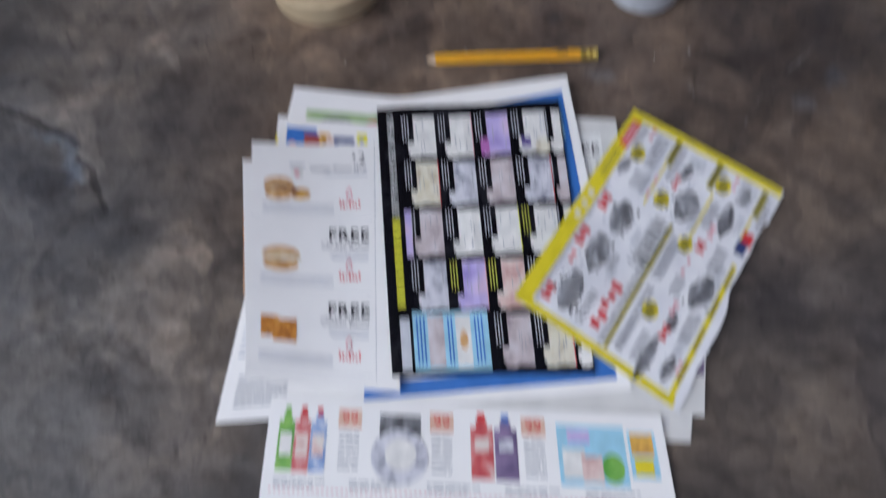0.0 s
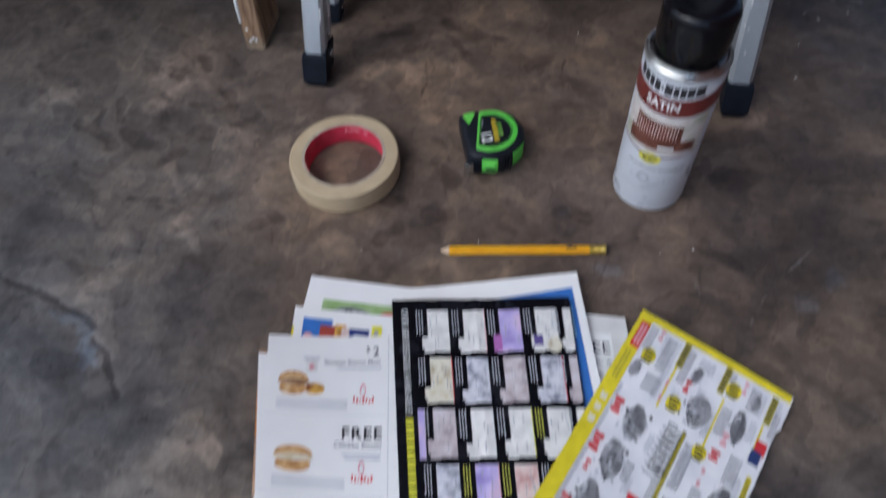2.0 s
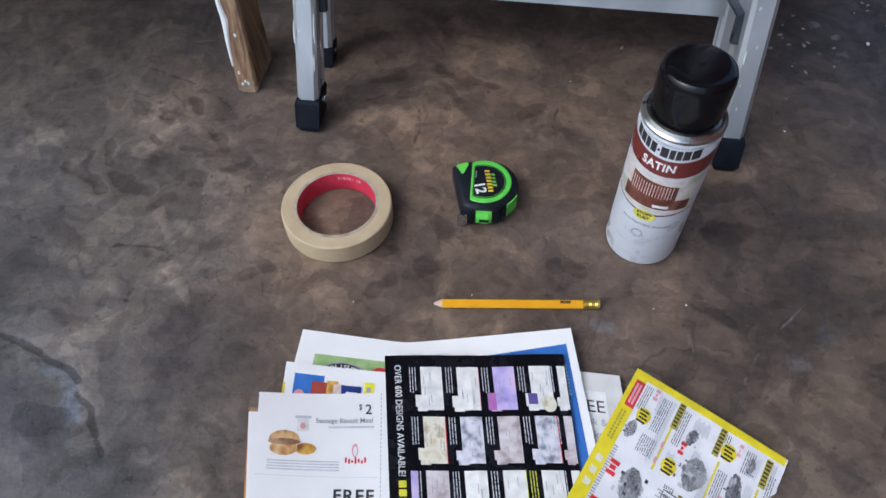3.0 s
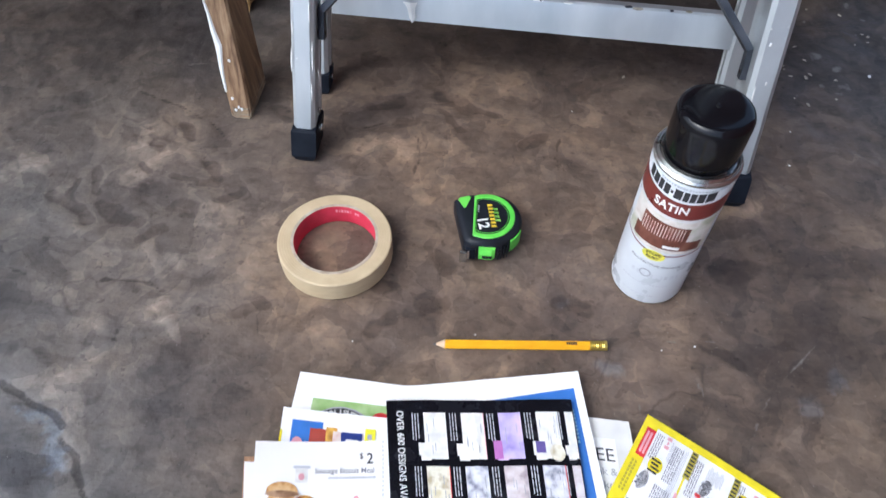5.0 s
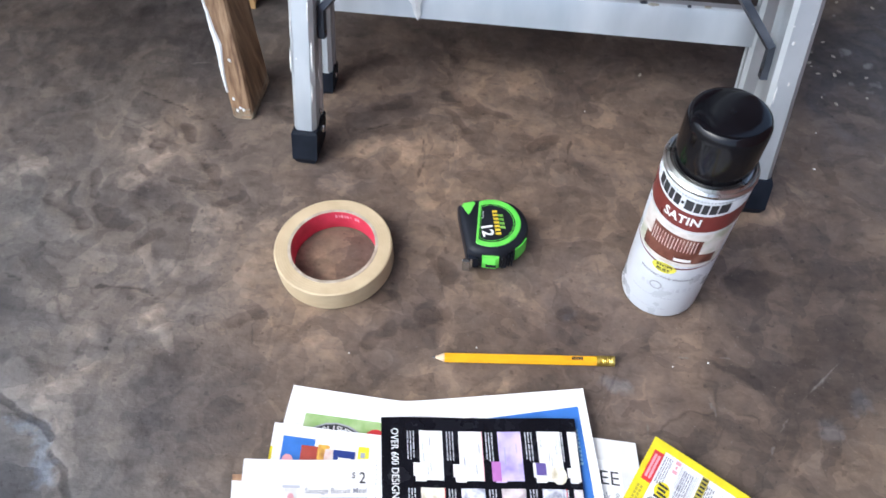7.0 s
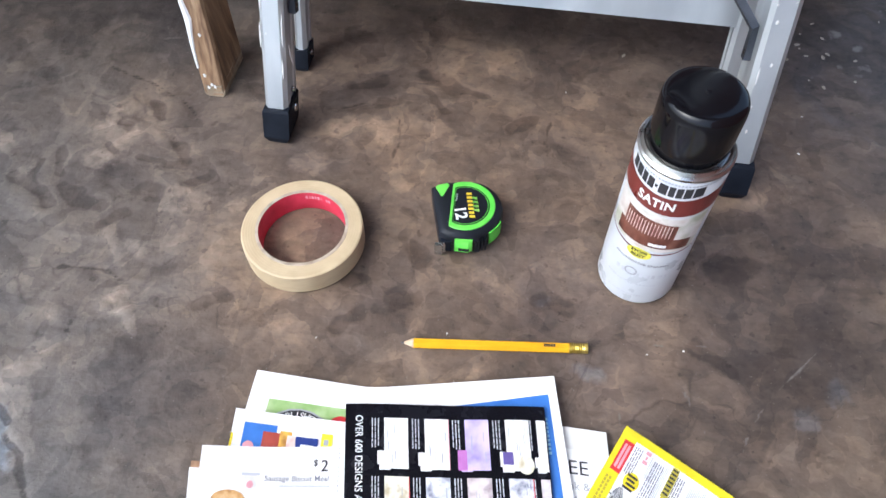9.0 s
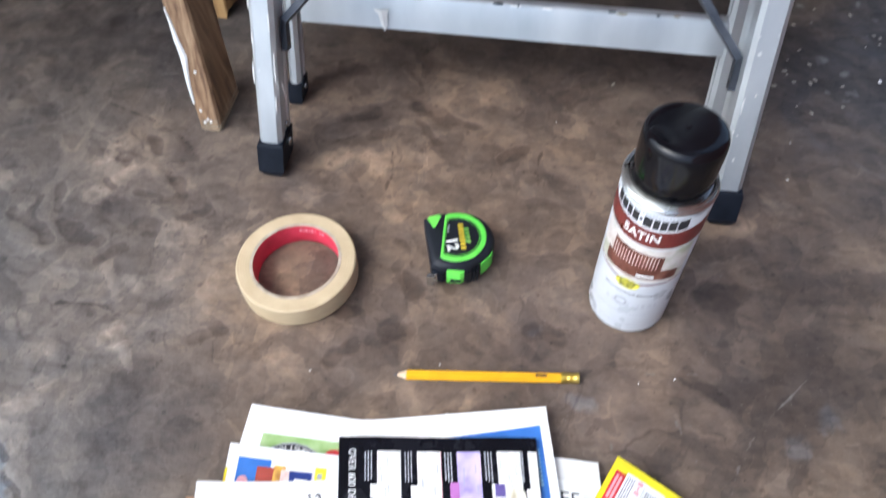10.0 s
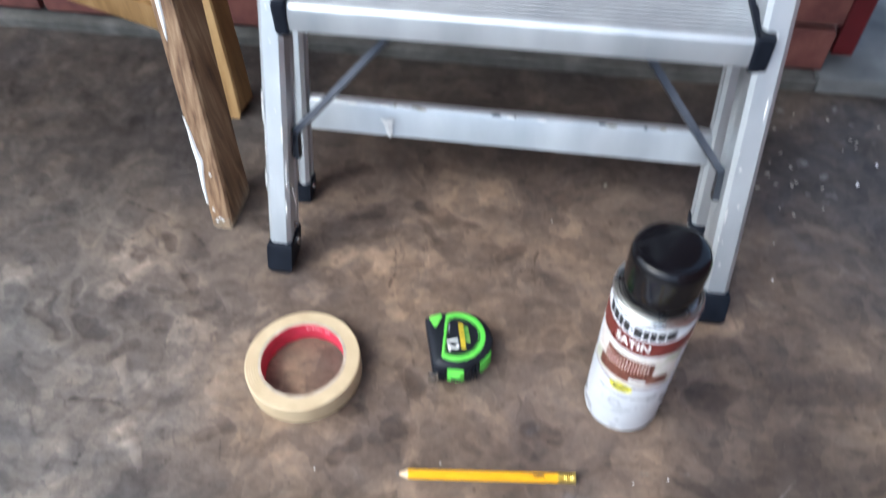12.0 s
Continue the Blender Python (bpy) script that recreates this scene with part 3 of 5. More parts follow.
    # Dark pools: dirt back right, dirt with painted shade back left, darker right side.
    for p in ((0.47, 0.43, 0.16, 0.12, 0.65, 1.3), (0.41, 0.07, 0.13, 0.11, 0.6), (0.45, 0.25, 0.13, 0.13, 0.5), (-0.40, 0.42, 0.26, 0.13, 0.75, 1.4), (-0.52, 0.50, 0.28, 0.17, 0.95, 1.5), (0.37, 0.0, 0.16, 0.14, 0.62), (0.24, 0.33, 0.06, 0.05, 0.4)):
        shade_and_stain = np.maximum(shade_and_stain, pool(*p))
    blue = np.clip((-0.13 - XX) / 0.12, 0, 0.9) * np.clip((0.30 - YY) / 0.15, 0.35, 1) + np.clip(0.9 - np.hypot((XX + 0.40) / 0.16, (YY + 0.18) / 0.10), 0, 0.9)
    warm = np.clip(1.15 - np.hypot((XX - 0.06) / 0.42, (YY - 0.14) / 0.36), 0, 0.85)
    fade = np.clip((0.80 - abs(X)) / 0.12, 0, 1) * np.clip((Y + 0.55) / 0.12, 0, 1) * np.clip((0.70 - Y) / 0.05, 0, 1)
    pale, dark, blue, warm, H, shade_and_stain, crack, lip, frost = [v * fade for v in (pale, dark, blue, warm, H, shade_and_stain, crack, lip, frost)]
    LAY = 0.5 + (LAY - 0.5) * fade
    me = bpy.data.meshes.new("ground")
    verts = np.stack([X, Y, H], -1).reshape(-1, 3)
    idx = np.arange(nx * ny).reshape(ny, nx)
    quads = np.stack([idx[:-1, :-1], idx[:-1, 1:], idx[1:, 1:], idx[1:, :-1]], -1).reshape(-1, 4)
    me.from_pydata(verts.tolist(), [], quads.tolist())
    for name, arr in (("pale", pale), ("dark", dark), ("blue", blue), ("warm", warm), ("layer", LAY), ("shade_and_stain", shade_and_stain), ("crack", crack), ("lip", lip), ("frost", frost)):
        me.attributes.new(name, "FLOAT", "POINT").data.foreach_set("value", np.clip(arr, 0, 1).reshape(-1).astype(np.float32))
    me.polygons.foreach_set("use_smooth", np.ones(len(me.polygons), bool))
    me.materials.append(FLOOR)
    ob = new("ground", me)
    tagged(ob, "brown-grey stamped concrete patio with slate texture and stains", "ground", kind="structure")


build_ground()

# ---- house wall behind the ladder, in the ladder's own axes ----
SIDE = Matrix.Translation((-0.171, 0.211, 0)) @ Matrix.Rotation(math.atan2(-0.064, 0.998), 4, "Z")


def build_house():
    wall = thing("wall_north", "dark red brick house wall on a concrete footing", "wall", SIDE, kind="structure")
    part("mortar_bed", box(-2.6, 0.632, 0.440, 0.62, 0.017, 2.4), MORTAR, wall)
    part("footing", box(-2.6, 0.625, 0.405, 0.66, -0.05, 0.016, 0.005), FOOTING, wall, "rough grey concrete footing strip")
    size = (0.194, 0.02, 0.057)
    pieces = [box(-size[0] / 2, size[0] / 2, -0.014, 0.02, -size[2] / 2, size[2] / 2, 0.003), box(-size[0] / 4 + 0.003, size[0] / 4 - 0.003, -0.014, 0.02, -size[2] / 2, size[2] / 2, 0.003)]
    datas = []
    for bm in pieces:
        me = bpy.data.meshes.new("brick")
        bm.to_mesh(me)
        bm.free()
        me.materials.append(BRICK)
        datas.append(me)
    rest = bmesh.new()
    for row in range(35):
        z = 0.016 + 0.034 + row * 0.067
        x = 0.634 - (0.1 if row % 2 else 0.05)
        first = True
        while x > -2.55:
            half = first and row % 2 == 0
            jit = 0.002 * math.sin(x * 37 + row * 5)
            if row < 6 and x > -1.1:
                ob = new("brick", datas[1 if half else 0])
                ob.parent = wall
                ob.location = (x, 0.437 + jit, z)
            else:
                bm = box(x - size[0] / 2, x + size[0] / 2, 0.424 + jit, 0.46, z - size[2] / 2, z + size[2] / 2)
                me = bpy.data.meshes.new("tmp")
                bm.to_mesh(me)
                bm.free()
                rest.from_mesh(me)
                bpy.data.meshes.remove(me)
            x -= 0.153 if half else 0.204
            first = False
    upper = part("upper_bricks", rest, BRICK, wall)
    tagged(upper, kind="stuff")
    step = thing("concrete_slab", "low grey concrete slab beside the brick wall", "slab", SIDE, kind="structure")
    part("slab", box(0.625, 3.2, 0.405, 1.9, -0.05, 0.022, 0.008), CONCRETE, step)
    post = thing("red_post", "dark red painted post standing on the concrete slab", "post", SIDE)
    part("shaft", box(0.648, 0.676, 0.462, 0.53, 0.022, 2.4, 0.003), RED_PAINT, post)
    # Unseen wall, added to cut the light from the right.
    east = thing("unseen_wall_east", "plain unseen dark red wall added beside the patio to block light", "wall", SIDE, kind="structure")
    part("wall_face", box(1.25, 1.45, -2.6, 0.405, 0.0, 2.4), BRICK, east)

    # Unseen ceiling, added overhead so the floor dims toward the wall.
    unseen_roof = thing("ceiling", "plain pale unseen ceiling added over the patio to dim its back", "ceiling", SIDE, kind="structure")
    part("shade_panel", box(-1.9, 1.45, -0.50, 0.62, 2.402, 2.45), CEILING, unseen_roof)


build_house()

# ---- step ladder ----
LEAN, REAR = 0.36, 0.30


def channel(x0, x1, b0, b1, z0, z1, taper, k, inner):
    """A rail with a flat front, chamfered edges and a groove down its inner side."""
    w, d = x1 - x0, b1 - b0
    c, g = 0.004, 0.0012
    ring = [(0, c), (c, 0), (w - c, 0), (w, c), (w, d * 0.40), (w - g, d * 0.46), (w - g, d * 0.80), (w, d * 0.86), (w, d), (0, d)]
    if inner < 0:
        ring = [(w - x, y) for x, y in ring][::-1]
    secs = []
    for z in (z0, z0 + (z1 - z0) * 0.5, z1):
        secs.append([Vector((x0 + x + taper * z, b0 + y + k * z, z)) for x, y in ring])
    return loft(secs)


def build_ladder():
    lad = thing("step_ladder", "aluminium step ladder with dark rubber feet and white paint spots", "ladder", SIDE)
    for side, x0, x1, tp in ((1, 0.001, 0.024, 0.036), (-1, 0.445, 0.469, -0.030)):
        rail = part("rail", channel(x0, x1, 0.0, 0.031 if side > 0 else 0.048, 0.030, 0.98, tp, LEAN, side), ALU, lad, smooth=25)
        foot = part("foot", loft([[Vector((xx + tp * z, yy + LEAN * z * 0.9 - 0.003 * max(0, 1 - z / 0.03), z)) for xx, yy in ((x0 - g, -g), (x1 + g, -g), (x1 + g, 0.031 + g), (x0 - g, 0.031 + g))] for z, g in ((0.0, -0.005), (0.003, -0.002), (0.009, 0.0015), (0.034, 0.002), (0.0365, 0.001))]), RUBBER, lad, "dark rubber foot")
        web = x1 if side > 0 else x0
        part("rivet", lathe_at(web + side * 0.0026 + tp * 0.028, 0.018 + LEAN * 0.027, 0.027, 0.0044, side), CHROME, foot)
        part("rivet", lathe_at(web + side * 0.0006 + tp * 0.045, 0.018 + LEAN * 0.045, 0.045, 0.0030, side), CHROME, foot)
        bend = Vector((web + side * 0.003 + tp * 0.139, 0.024 + LEAN * 0.139, 0.139))
        low = Vector((web + side * 0.003 + tp * 0.113, 0.024 + LEAN * 0.113, 0.113))
        top = Vector((0.145 if side > 0 else 0.335, 0.150, 0.240))
        brace = part("brace", flat_strap([low, bend, top], 0.0100, 0.0065), STEEL_DARK, lad, "dark steel knee brace")
        part("rivet", lathe_at(web + side * 0.0045 + tp * 0.119, 0.024 + LEAN * 0.119, 0.119, 0.0036, side), CHROME, brace)
        rx0, rx1 = (0.001, 0.014) if side > 0 else (0.443, 0.468)
        part("rear_leg", channel(rx0, rx1, 0.106, 0.126, 0.022, 0.95, tp * 0.8, REAR, side), ALU, lad, smooth=25)
        rf = part("rear_foot", loft([[Vector((xx + tp * z, yy + REAR * z, z)) for xx, yy in ((rx0 - g, 0.106 - g), (rx1 + g, 0.106 - g), (rx1 + g, 0.126 + g), (rx0 - g, 0.126 + g))] for z, g in ((0.0, -0.001), (0.004, 0.0012), (0.024, 0.0015))]), RUBBER, lad, "dark rubber foot")
        part("rivet", lathe_at((rx1 + 0.0018 if side > 0 else rx0 - 0.0018) + tp * 0.018, 0.116 + REAR * 0.016, 0.016, 0.0034, side), CHROME, rf)
    bar = part("rear_bar", channel_bar(0.022, 0.442, 0.104 + REAR * 0.1, 0.0895, 0.0335), ALU, lad, smooth=25)
    part("paint_drip", loft([[Vector((x, 0.1337 - o, z)) for x, o in ((c - w, 0.0), (c, 0.0012), (c + w, 0.0))] for c, w, z in ((0.108, 0.008, 0.1145), (0.109, 0.0045, 0.108), (0.110, 0.0035, 0.096), (0.110, 0.001, 0.090))], False, False), PAINT, bar)
    crust = random.Random(21)
    for k in range(16):
        cx = 0.06 + 0.36 * crust.random()
        part("paint_spot", blob((cx, 0.1440 + 0.004 * crust.random(), 0.1228), 0.002 + 0.004 * crust.random(), 0.002, 0.0006 + 0.0008 * crust.random(), 90 + k), (PAINT, DUSTY_CHIP, STEEL_DARK)[k % 3], bar)
    for z in (0.268, 0.518, 0.768):
        b = LEAN * (z - 0.012)
        x0, x1 = 0.036 + 0.02 * (z - 0.268), 0.436 - 0.02 * (z - 0.268)
        tread = part("tread", tread_mesh(x0, x1, b - 0.003, b + 0.082, z), ALU, lad, "ribbed aluminium tread", smooth=25)
        for xa, xb in ((x0 - 0.010, x0 + 0.004), (x1 - 0.004, x1 + 0.012)):
            part("end_bracket", box(xa, xb, b - 0.006, b + 0.070, z - 0.030, z + 0.003, 0.003), RUBBER, tread, "dark plastic end bracket")
    part("top_cap", box(0.03, 0.44, LEAN * 0.98 - 0.01, LEAN * 0.98 + 0.065, 0.972, 0.995, 0.004), RUBBER, lad, "dark plastic top cap")
    rnd = random.Random(4)
    for k in range(12):
        left = k % 2 == 0
        z = 0.05 + 0.24 * rnd.random()
        x = (0.003 + 0.055 * z + 0.020 * rnd.random()) if left else (0.446 - 0.03 * z + 0.02 * rnd.random())
        s = 0.0005 + 0.0006 * rnd.random()
        part("paint_spot", blob((x, LEAN * z, z), s, 0.0006, s * (1 + 2.2 * rnd.random()), k), PAINT, lad)
    for k, (px, pz, ln) in enumerate(((0.0015, 0.105, 0.012), (0.0030, 0.135, 0.007), (0.0200, 0.150, 0.010), (0.0215, 0.075, 0.009), (0.0018, 0.175, 0.016), (0.0225, 0.110, 0.014), (0.4500, 0.115, 0.008), (0.4620, 0.210, 0.010))):
        tp = 0.036 if px < 0.2 else -0.030
        streak = blob((px + tp * pz, LEAN * pz + 0.0002, pz), 0.0008, 0.0008, ln, 130 + k)
        for v in streak.verts:
            v.co.x += tp * (v.co.z - pz)
            v.co.y += LEAN * (v.co.z - pz)
        part("paint_spot", streak, PAINT, lad)
    part("paint_spot", blob((0.4635 - 0.03 * 0.18, 0.002 + LEAN * 0.172, 0.172), 0.0024, 0.0018, 0.0034, 40), PAINT, lad)
    part("paint_spot", blob((0.4530 - 0.03 * 0.16, LEAN * 0.158, 0.158), 0.0015, 0.0006, 0.0026, 41), PAINT, lad)
    part("paint_spot", blob((0.0268 + 0.055 * 0.085, 0.006 + LEAN * 0.085, 0.085), 0.0006, 0.0016, 0.013, 42), PAINT, lad)


def lathe_at(x, y, z, r, side):
    bm = lathe([(r * 0.01, -0.001), (r, -0.001), (r, 0.0006), (r * 0.7, 0.0016), (r * 0.01, 0.0018)], 14)
    bm.transform(Matrix.Translation((x, y, z)) @ Matrix.Rotation(radians(90 * side), 4, "Y"))
    return bm


def flat_strap(points, width, thick):
    """A bent flat strap through the points."""
    secs = []
    for i, p in enumerate(points):
        d = (points[min(i + 1, len(points) - 1)] - points[max(i - 1, 0)]).normalized()
        s = d.cross(Vector((1, 0, 0))).normalized()
        t = d.cross(s).normalized()
        secs.append([p + s * width / 2 * a + t * thick / 2 * c for a, c in ((-1, -1), (1, -1), (1, 1), (-1, 1))])
    return loft(secs)


def channel_bar(x0, x1, b, z, h):
    """A rear cross bar: a flat front with a rolled top lip."""
    ring = [(0.004, -0.001), (0.0010, 0.0012), (0.0030, h * 0.20), (0.0090, h * 0.82), (0.0115, h * 0.95), (0.014, h), (0.021, h), (0.021, h * 0.8), (0.014, h * 0.66), (0.012, 0)]
    return loft([[Vector((x, b + y, z + zz)) for y, zz in ring] for x in (x0, (x0 + x1) / 2, x1)])


def tread_mesh(x0, x1, b0, b1, z):
    """A tread with a rounded nose and ribs along its top."""
    ring = [(b0 - 0.0015, z - 0.025), (b0 - 0.001, z - 0.010), (b0 + 0.0005, z - 0.004), (b0 + 0.003, z - 0.001)]
    n = 12
    for k in range(n):
        y = b0 + 0.005 + (b1 - b0 - 0.007) * k / n
        w = (b1 - b0 - 0.007) / n
        ring += [(y, z), (y + w * 0.55, z), (y + w * 0.62, z - 0.0004), (y + w * 0.93, z - 0.0004)]
    ring += [(b1, z - 0.002), (b1, z - 0.024), (b1 - 0.003, z - 0.024), (b1 - 0.003, z - 0.005), (b0 + 0.004, z - 0.005), (b0 + 0.004, z - 0.025)]
    return loft([[Vector((x, y, zz)) for y, zz in ring] for x in (x0, x1)])


build_ladder()


# ---- wooden trestle ----
def build_trestle():
    tr = thing("wooden_trestle", "weathered pine trestle with white paint drips, leaning by the ladder", "trestle", Matrix.Translation((-0.252, 0.271, 0)))

    def leg(w, d, top, kx, ky, x=0.0, y=0.0, z0=0.0, seed=1):
        rnd = random.Random(seed)
        secs = []
        for k in range(15):
            z = z0 + (top - z0) * (k / 14) ** 1.4
            wear = max(0.0, 1 - (z - z0) / 0.05) * 0.003
            j = [(rnd.random() - 0.5) * 0.0012 for _ in range(8)]
            ring = [(0.002 + wear, 0), (w - 0.002 - wear, j[0]), (w + j[1] - wear, 0.003), (w + j[2], d - 0.004), (w - 0.003, d + j[3]), (0.003, d), (0, d - 0.004), (j[4] * 0.5, 0.003)]
            chip = [0.009 * rnd.random() ** 2 if k == 0 else 0.0 for _ in ring]
            secs.append([Vector((x + a + kx * z, y + b + ky * z, z + c)) for (a, b), c in zip(ring, chip)])
        return loft(secs)

    front = part("leg", leg(0.025, 0.064, 0.86, -0.092, 0.30), WOOD, tr, smooth=30)
    part("worn_end", leg(0.0256, 0.0646, 0.012, -0.092, 0.30, -0.0003, -0.0003), WOOD_END, front)
    part("leg", leg(0.028, 0.050, 0.80, -0.10, 0.22, -0.046, 0.190, seed=3), WOOD_OLD, tr, smooth=30)
    bm = box(-0.42, -0.052, 0.262, 0.285, 0.053, 0.088, 0.002)
    for v in bm.verts:
        v.co.z += -0.62 * (v.co.x + 0.06) * 0.6
    part("cross_brace", bm, WOOD_OLD, tr, "golden pine cross brace", smooth=30)
    part("paint_drip", drip([(0.0, 0.030, 0.0025), (0.0, 0.050, 0.004), (0.001, 0.066, 0.0055), (0.002, 0.080, 0.0075), (0.001, 0.095, 0.0055), (0.0015, 0.112, 0.0035), (0.0005, 0.128, 0.002)], -0.092, 0.30), PAINT, front)
    part("paint_drip", drip([(0.006, 0.205, 0.002), (0.006, 0.222, 0.0045), (0.006, 0.245, 0.0055), (0.006, 0.270, 0.004)], -0.092, 0.30), PAINT, front)
    for k, (x, z) in enumerate(((0.006, 0.022), (0.011, 0.012), (0.007, 0.009), (0.014, 0.010), (0.013, 0.064))):
        part("paint_spot", blob((x - 0.092 * z, 0.30 * z - 0.0002, z), 0.0016, 0.0006, 0.003, k + 60), PAINT, front)


def drip(rows, kx, ky):
    """A run of dried paint on the front edge: (x, z, width)."""
    secs = []
    for x, z, w in rows:
        secs.append([Vector((x + a * w + kx * z, -0.0002 - o + ky * z, z)) for a, o in ((0, 0), (0.3, 0.0010), (0.7, 0.0012), (1, 0))])
    return loft(secs, False, False)


build_trestle()


# ---- papers ----
def paper(name, label, sheet, mat, category="flyer", thick=0.0004, n=24, m=24):
    ob = thing(name, label, category)
    part("sheet", sheet.body(n, m, thick), mat, ob)
    return ob


def build_large_newspaper():
    s = Sheet([(0.02, -0.19, 0.0022), (0.224, -0.19, 0.0022), (0.205, -0.3225, 0.0022), (0.015, -0.326, 0.0022)], lambda u, v: 0.0012 * math.sin(u * 7) ** 2)
    ob = paper("newspaper_sheet", "white printed newspaper sheet under the other flyers", s, NEWS, "newspaper", 0.0008)
    part("small_print", s.bars([r for k in range(5) for r in word(0.72, 0.80 + 0.03 * k, 0.2, 0.012, k, 0.12)]), PALEINK, ob)
    s2 = Sheet([(0.10, -0.20, 0.0036), (0.226, -0.20, 0.0036), (0.2155, -0.304, 0.0036), (0.10, -0.309, 0.0036)])
    ob = paper("newspaper_sheet", "white newspaper corner with a dark purple picture", s2, NEWS, "newspaper", 0.0005)
    part("photo", s2.patch(0.93, 0.99, 0.55, 0.72), PURPLE, ob)


def build_grocery_flyer():
    s = Sheet([(-0.0905, -0.308, 0.0062), (0.185, -0.306, 0.0062), (0.199, -0.412, 0.0048), (-0.086, -0.424, 0.0048)], lambda u, v: 0.0015 * math.sin(u * 6) * v)
    ob = paper("grocery_flyer", "white grocery flyer with rows of product pictures", s, PAPER)
    def bottle(u, v, w, h, body, cap):
        part("product_print", s.patch(u, u + w, v + h * 0.22, v + h), body, ob)
        part("product_print", s.patch(u + w * 0.25, u + w * 0.75, v + h * 0.10, v + h * 0.22), body, ob)
        part("product_print", s.patch(u + w * 0.33, u + w * 0.67, v, v + h * 0.12), cap, ob)
    red_drink = picture_material("red_drink_print", [(0.42, 0.03, 0.04), (0.58, 0.12, 0.12), (0.68, 0.46, 0.43)], 110)
    blue_drink = picture_material("blue_drink_print", [(0.05, 0.10, 0.34), (0.20, 0.32, 0.60), (0.62, 0.66, 0.74)], 110)
    tag = picture_material("peach_tag_print", [(0.62, 0.34, 0.24), (0.76, 0.58, 0.46)], 90)
    bottle(0.030, 0.060, 0.041, 0.38, LEAF, LEAF)
    bottle(0.072, 0.055, 0.041, 0.39, red_drink, RED)
    bottle(0.114, 0.060, 0.041, 0.38, blue_drink, RED)
    for u, mat in ((0.036, CHECK_WHITE), (0.078, CHECK_PINK), (0.119, CHECK_PINK)):
        part("product_print", s.patch(u, u + 0.030, 0.22, 0.35, 0.0005), mat, ob)
    for k, u in enumerate((0.183, 0.418, 0.648)):
        part("price_tag", s.patch(u, u + 0.060, 0.06, 0.17), tag, ob)
        part("price_digits", s.text("99", u + 0.030, 0.115, 0.012, 0, 0.0006), RED, ob)
        part("small_print", s.bars([r for j in range(7) for r in word(u + 0.004, 0.20 + 0.034 * j, 0.052, 0.012, j + k * 9, 0.15)]), GREYINK, ob)
    part("product_print", s.patch(0.290, 0.395, 0.08, 0.215), DARKPHOTO, ob)
    part("product_print", s.patch(0.270, 0.415, 0.17, 0.50, 0.0005, round_=True), CHECK_GREY, ob)
    part("product_print", s.patch(0.305, 0.385, 0.22, 0.42, 0.0008, round_=True), CHECK_WHITE, ob)
    bottle(0.520, 0.045, 0.056, 0.40, red_drink, RED)
    bottle(0.580, 0.050, 0.056, 0.40, PURPLE, BLUE)
    part("product_print", s.patch(0.530, 0.565, 0.20, 0.28, 0.0005), CHECK_PINK, ob)
    part("product_print", s.patch(0.590, 0.626, 0.20, 0.27, 0.0005), CHECK_GREY, ob)
    part("product_panel", s.patch(0.735, 0.900, 0.09, 0.46), LIGHTBLUE, ob)
    part("product_print", s.patch(0.745, 0.800, 0.24, 0.42, 0.0005), CHECK_WHITE, ob)
    part("product_print", s.patch(0.790, 0.840, 0.28, 0.44, 0.0007), CHECK_PINK, ob)
    part("product_print", s.patch(0.838, 0.892, 0.26, 0.44, 0.0006, round_=True), LEAF, ob)
    part("product_print", s.patch(0.760, 0.815, 0.12, 0.20, 0.0005), CHECK_LILAC, ob)
    part("product_panel", s.patch(0.908, 0.975, 0.12, 0.40), LIGHTBLUE, ob)
    part("product_print", s.patch(0.914, 0.968, 0.13, 0.26, 0.0005), ORANGE_INK, ob)
    part("product_print", s.patch(0.918, 0.962, 0.28, 0.38, 0.0005), YELLOW, ob)
    part("cut_line", s.bars([(0.02 + 0.012 * k, 0.027 + 0.012 * k, 0.545, 0.556) for k in range(80)]), PINK, ob)
    for j in range(5):
        part("small_print", s.bars(word(0.03 + 0.19 * j, 0.49, 0.13, 0.012, j + 70, 0.15) + word(0.03 + 0.19 * j, 0.515, 0.10, 0.012, j + 80, 0.15)), GREYINK, ob)
    for k, u in enumerate((0.04, 0.16, 0.30, 0.47, 0.60, 0.78)):
        part("product_print", s.patch(u, u + 0.10, 0.62, 0.92, 0.0004, round_=k % 2 == 0), (CHECK_PINK, TAN_INK, LEAF, CREAM, CHECK_GREY, ORANGE_INK)[k], ob)


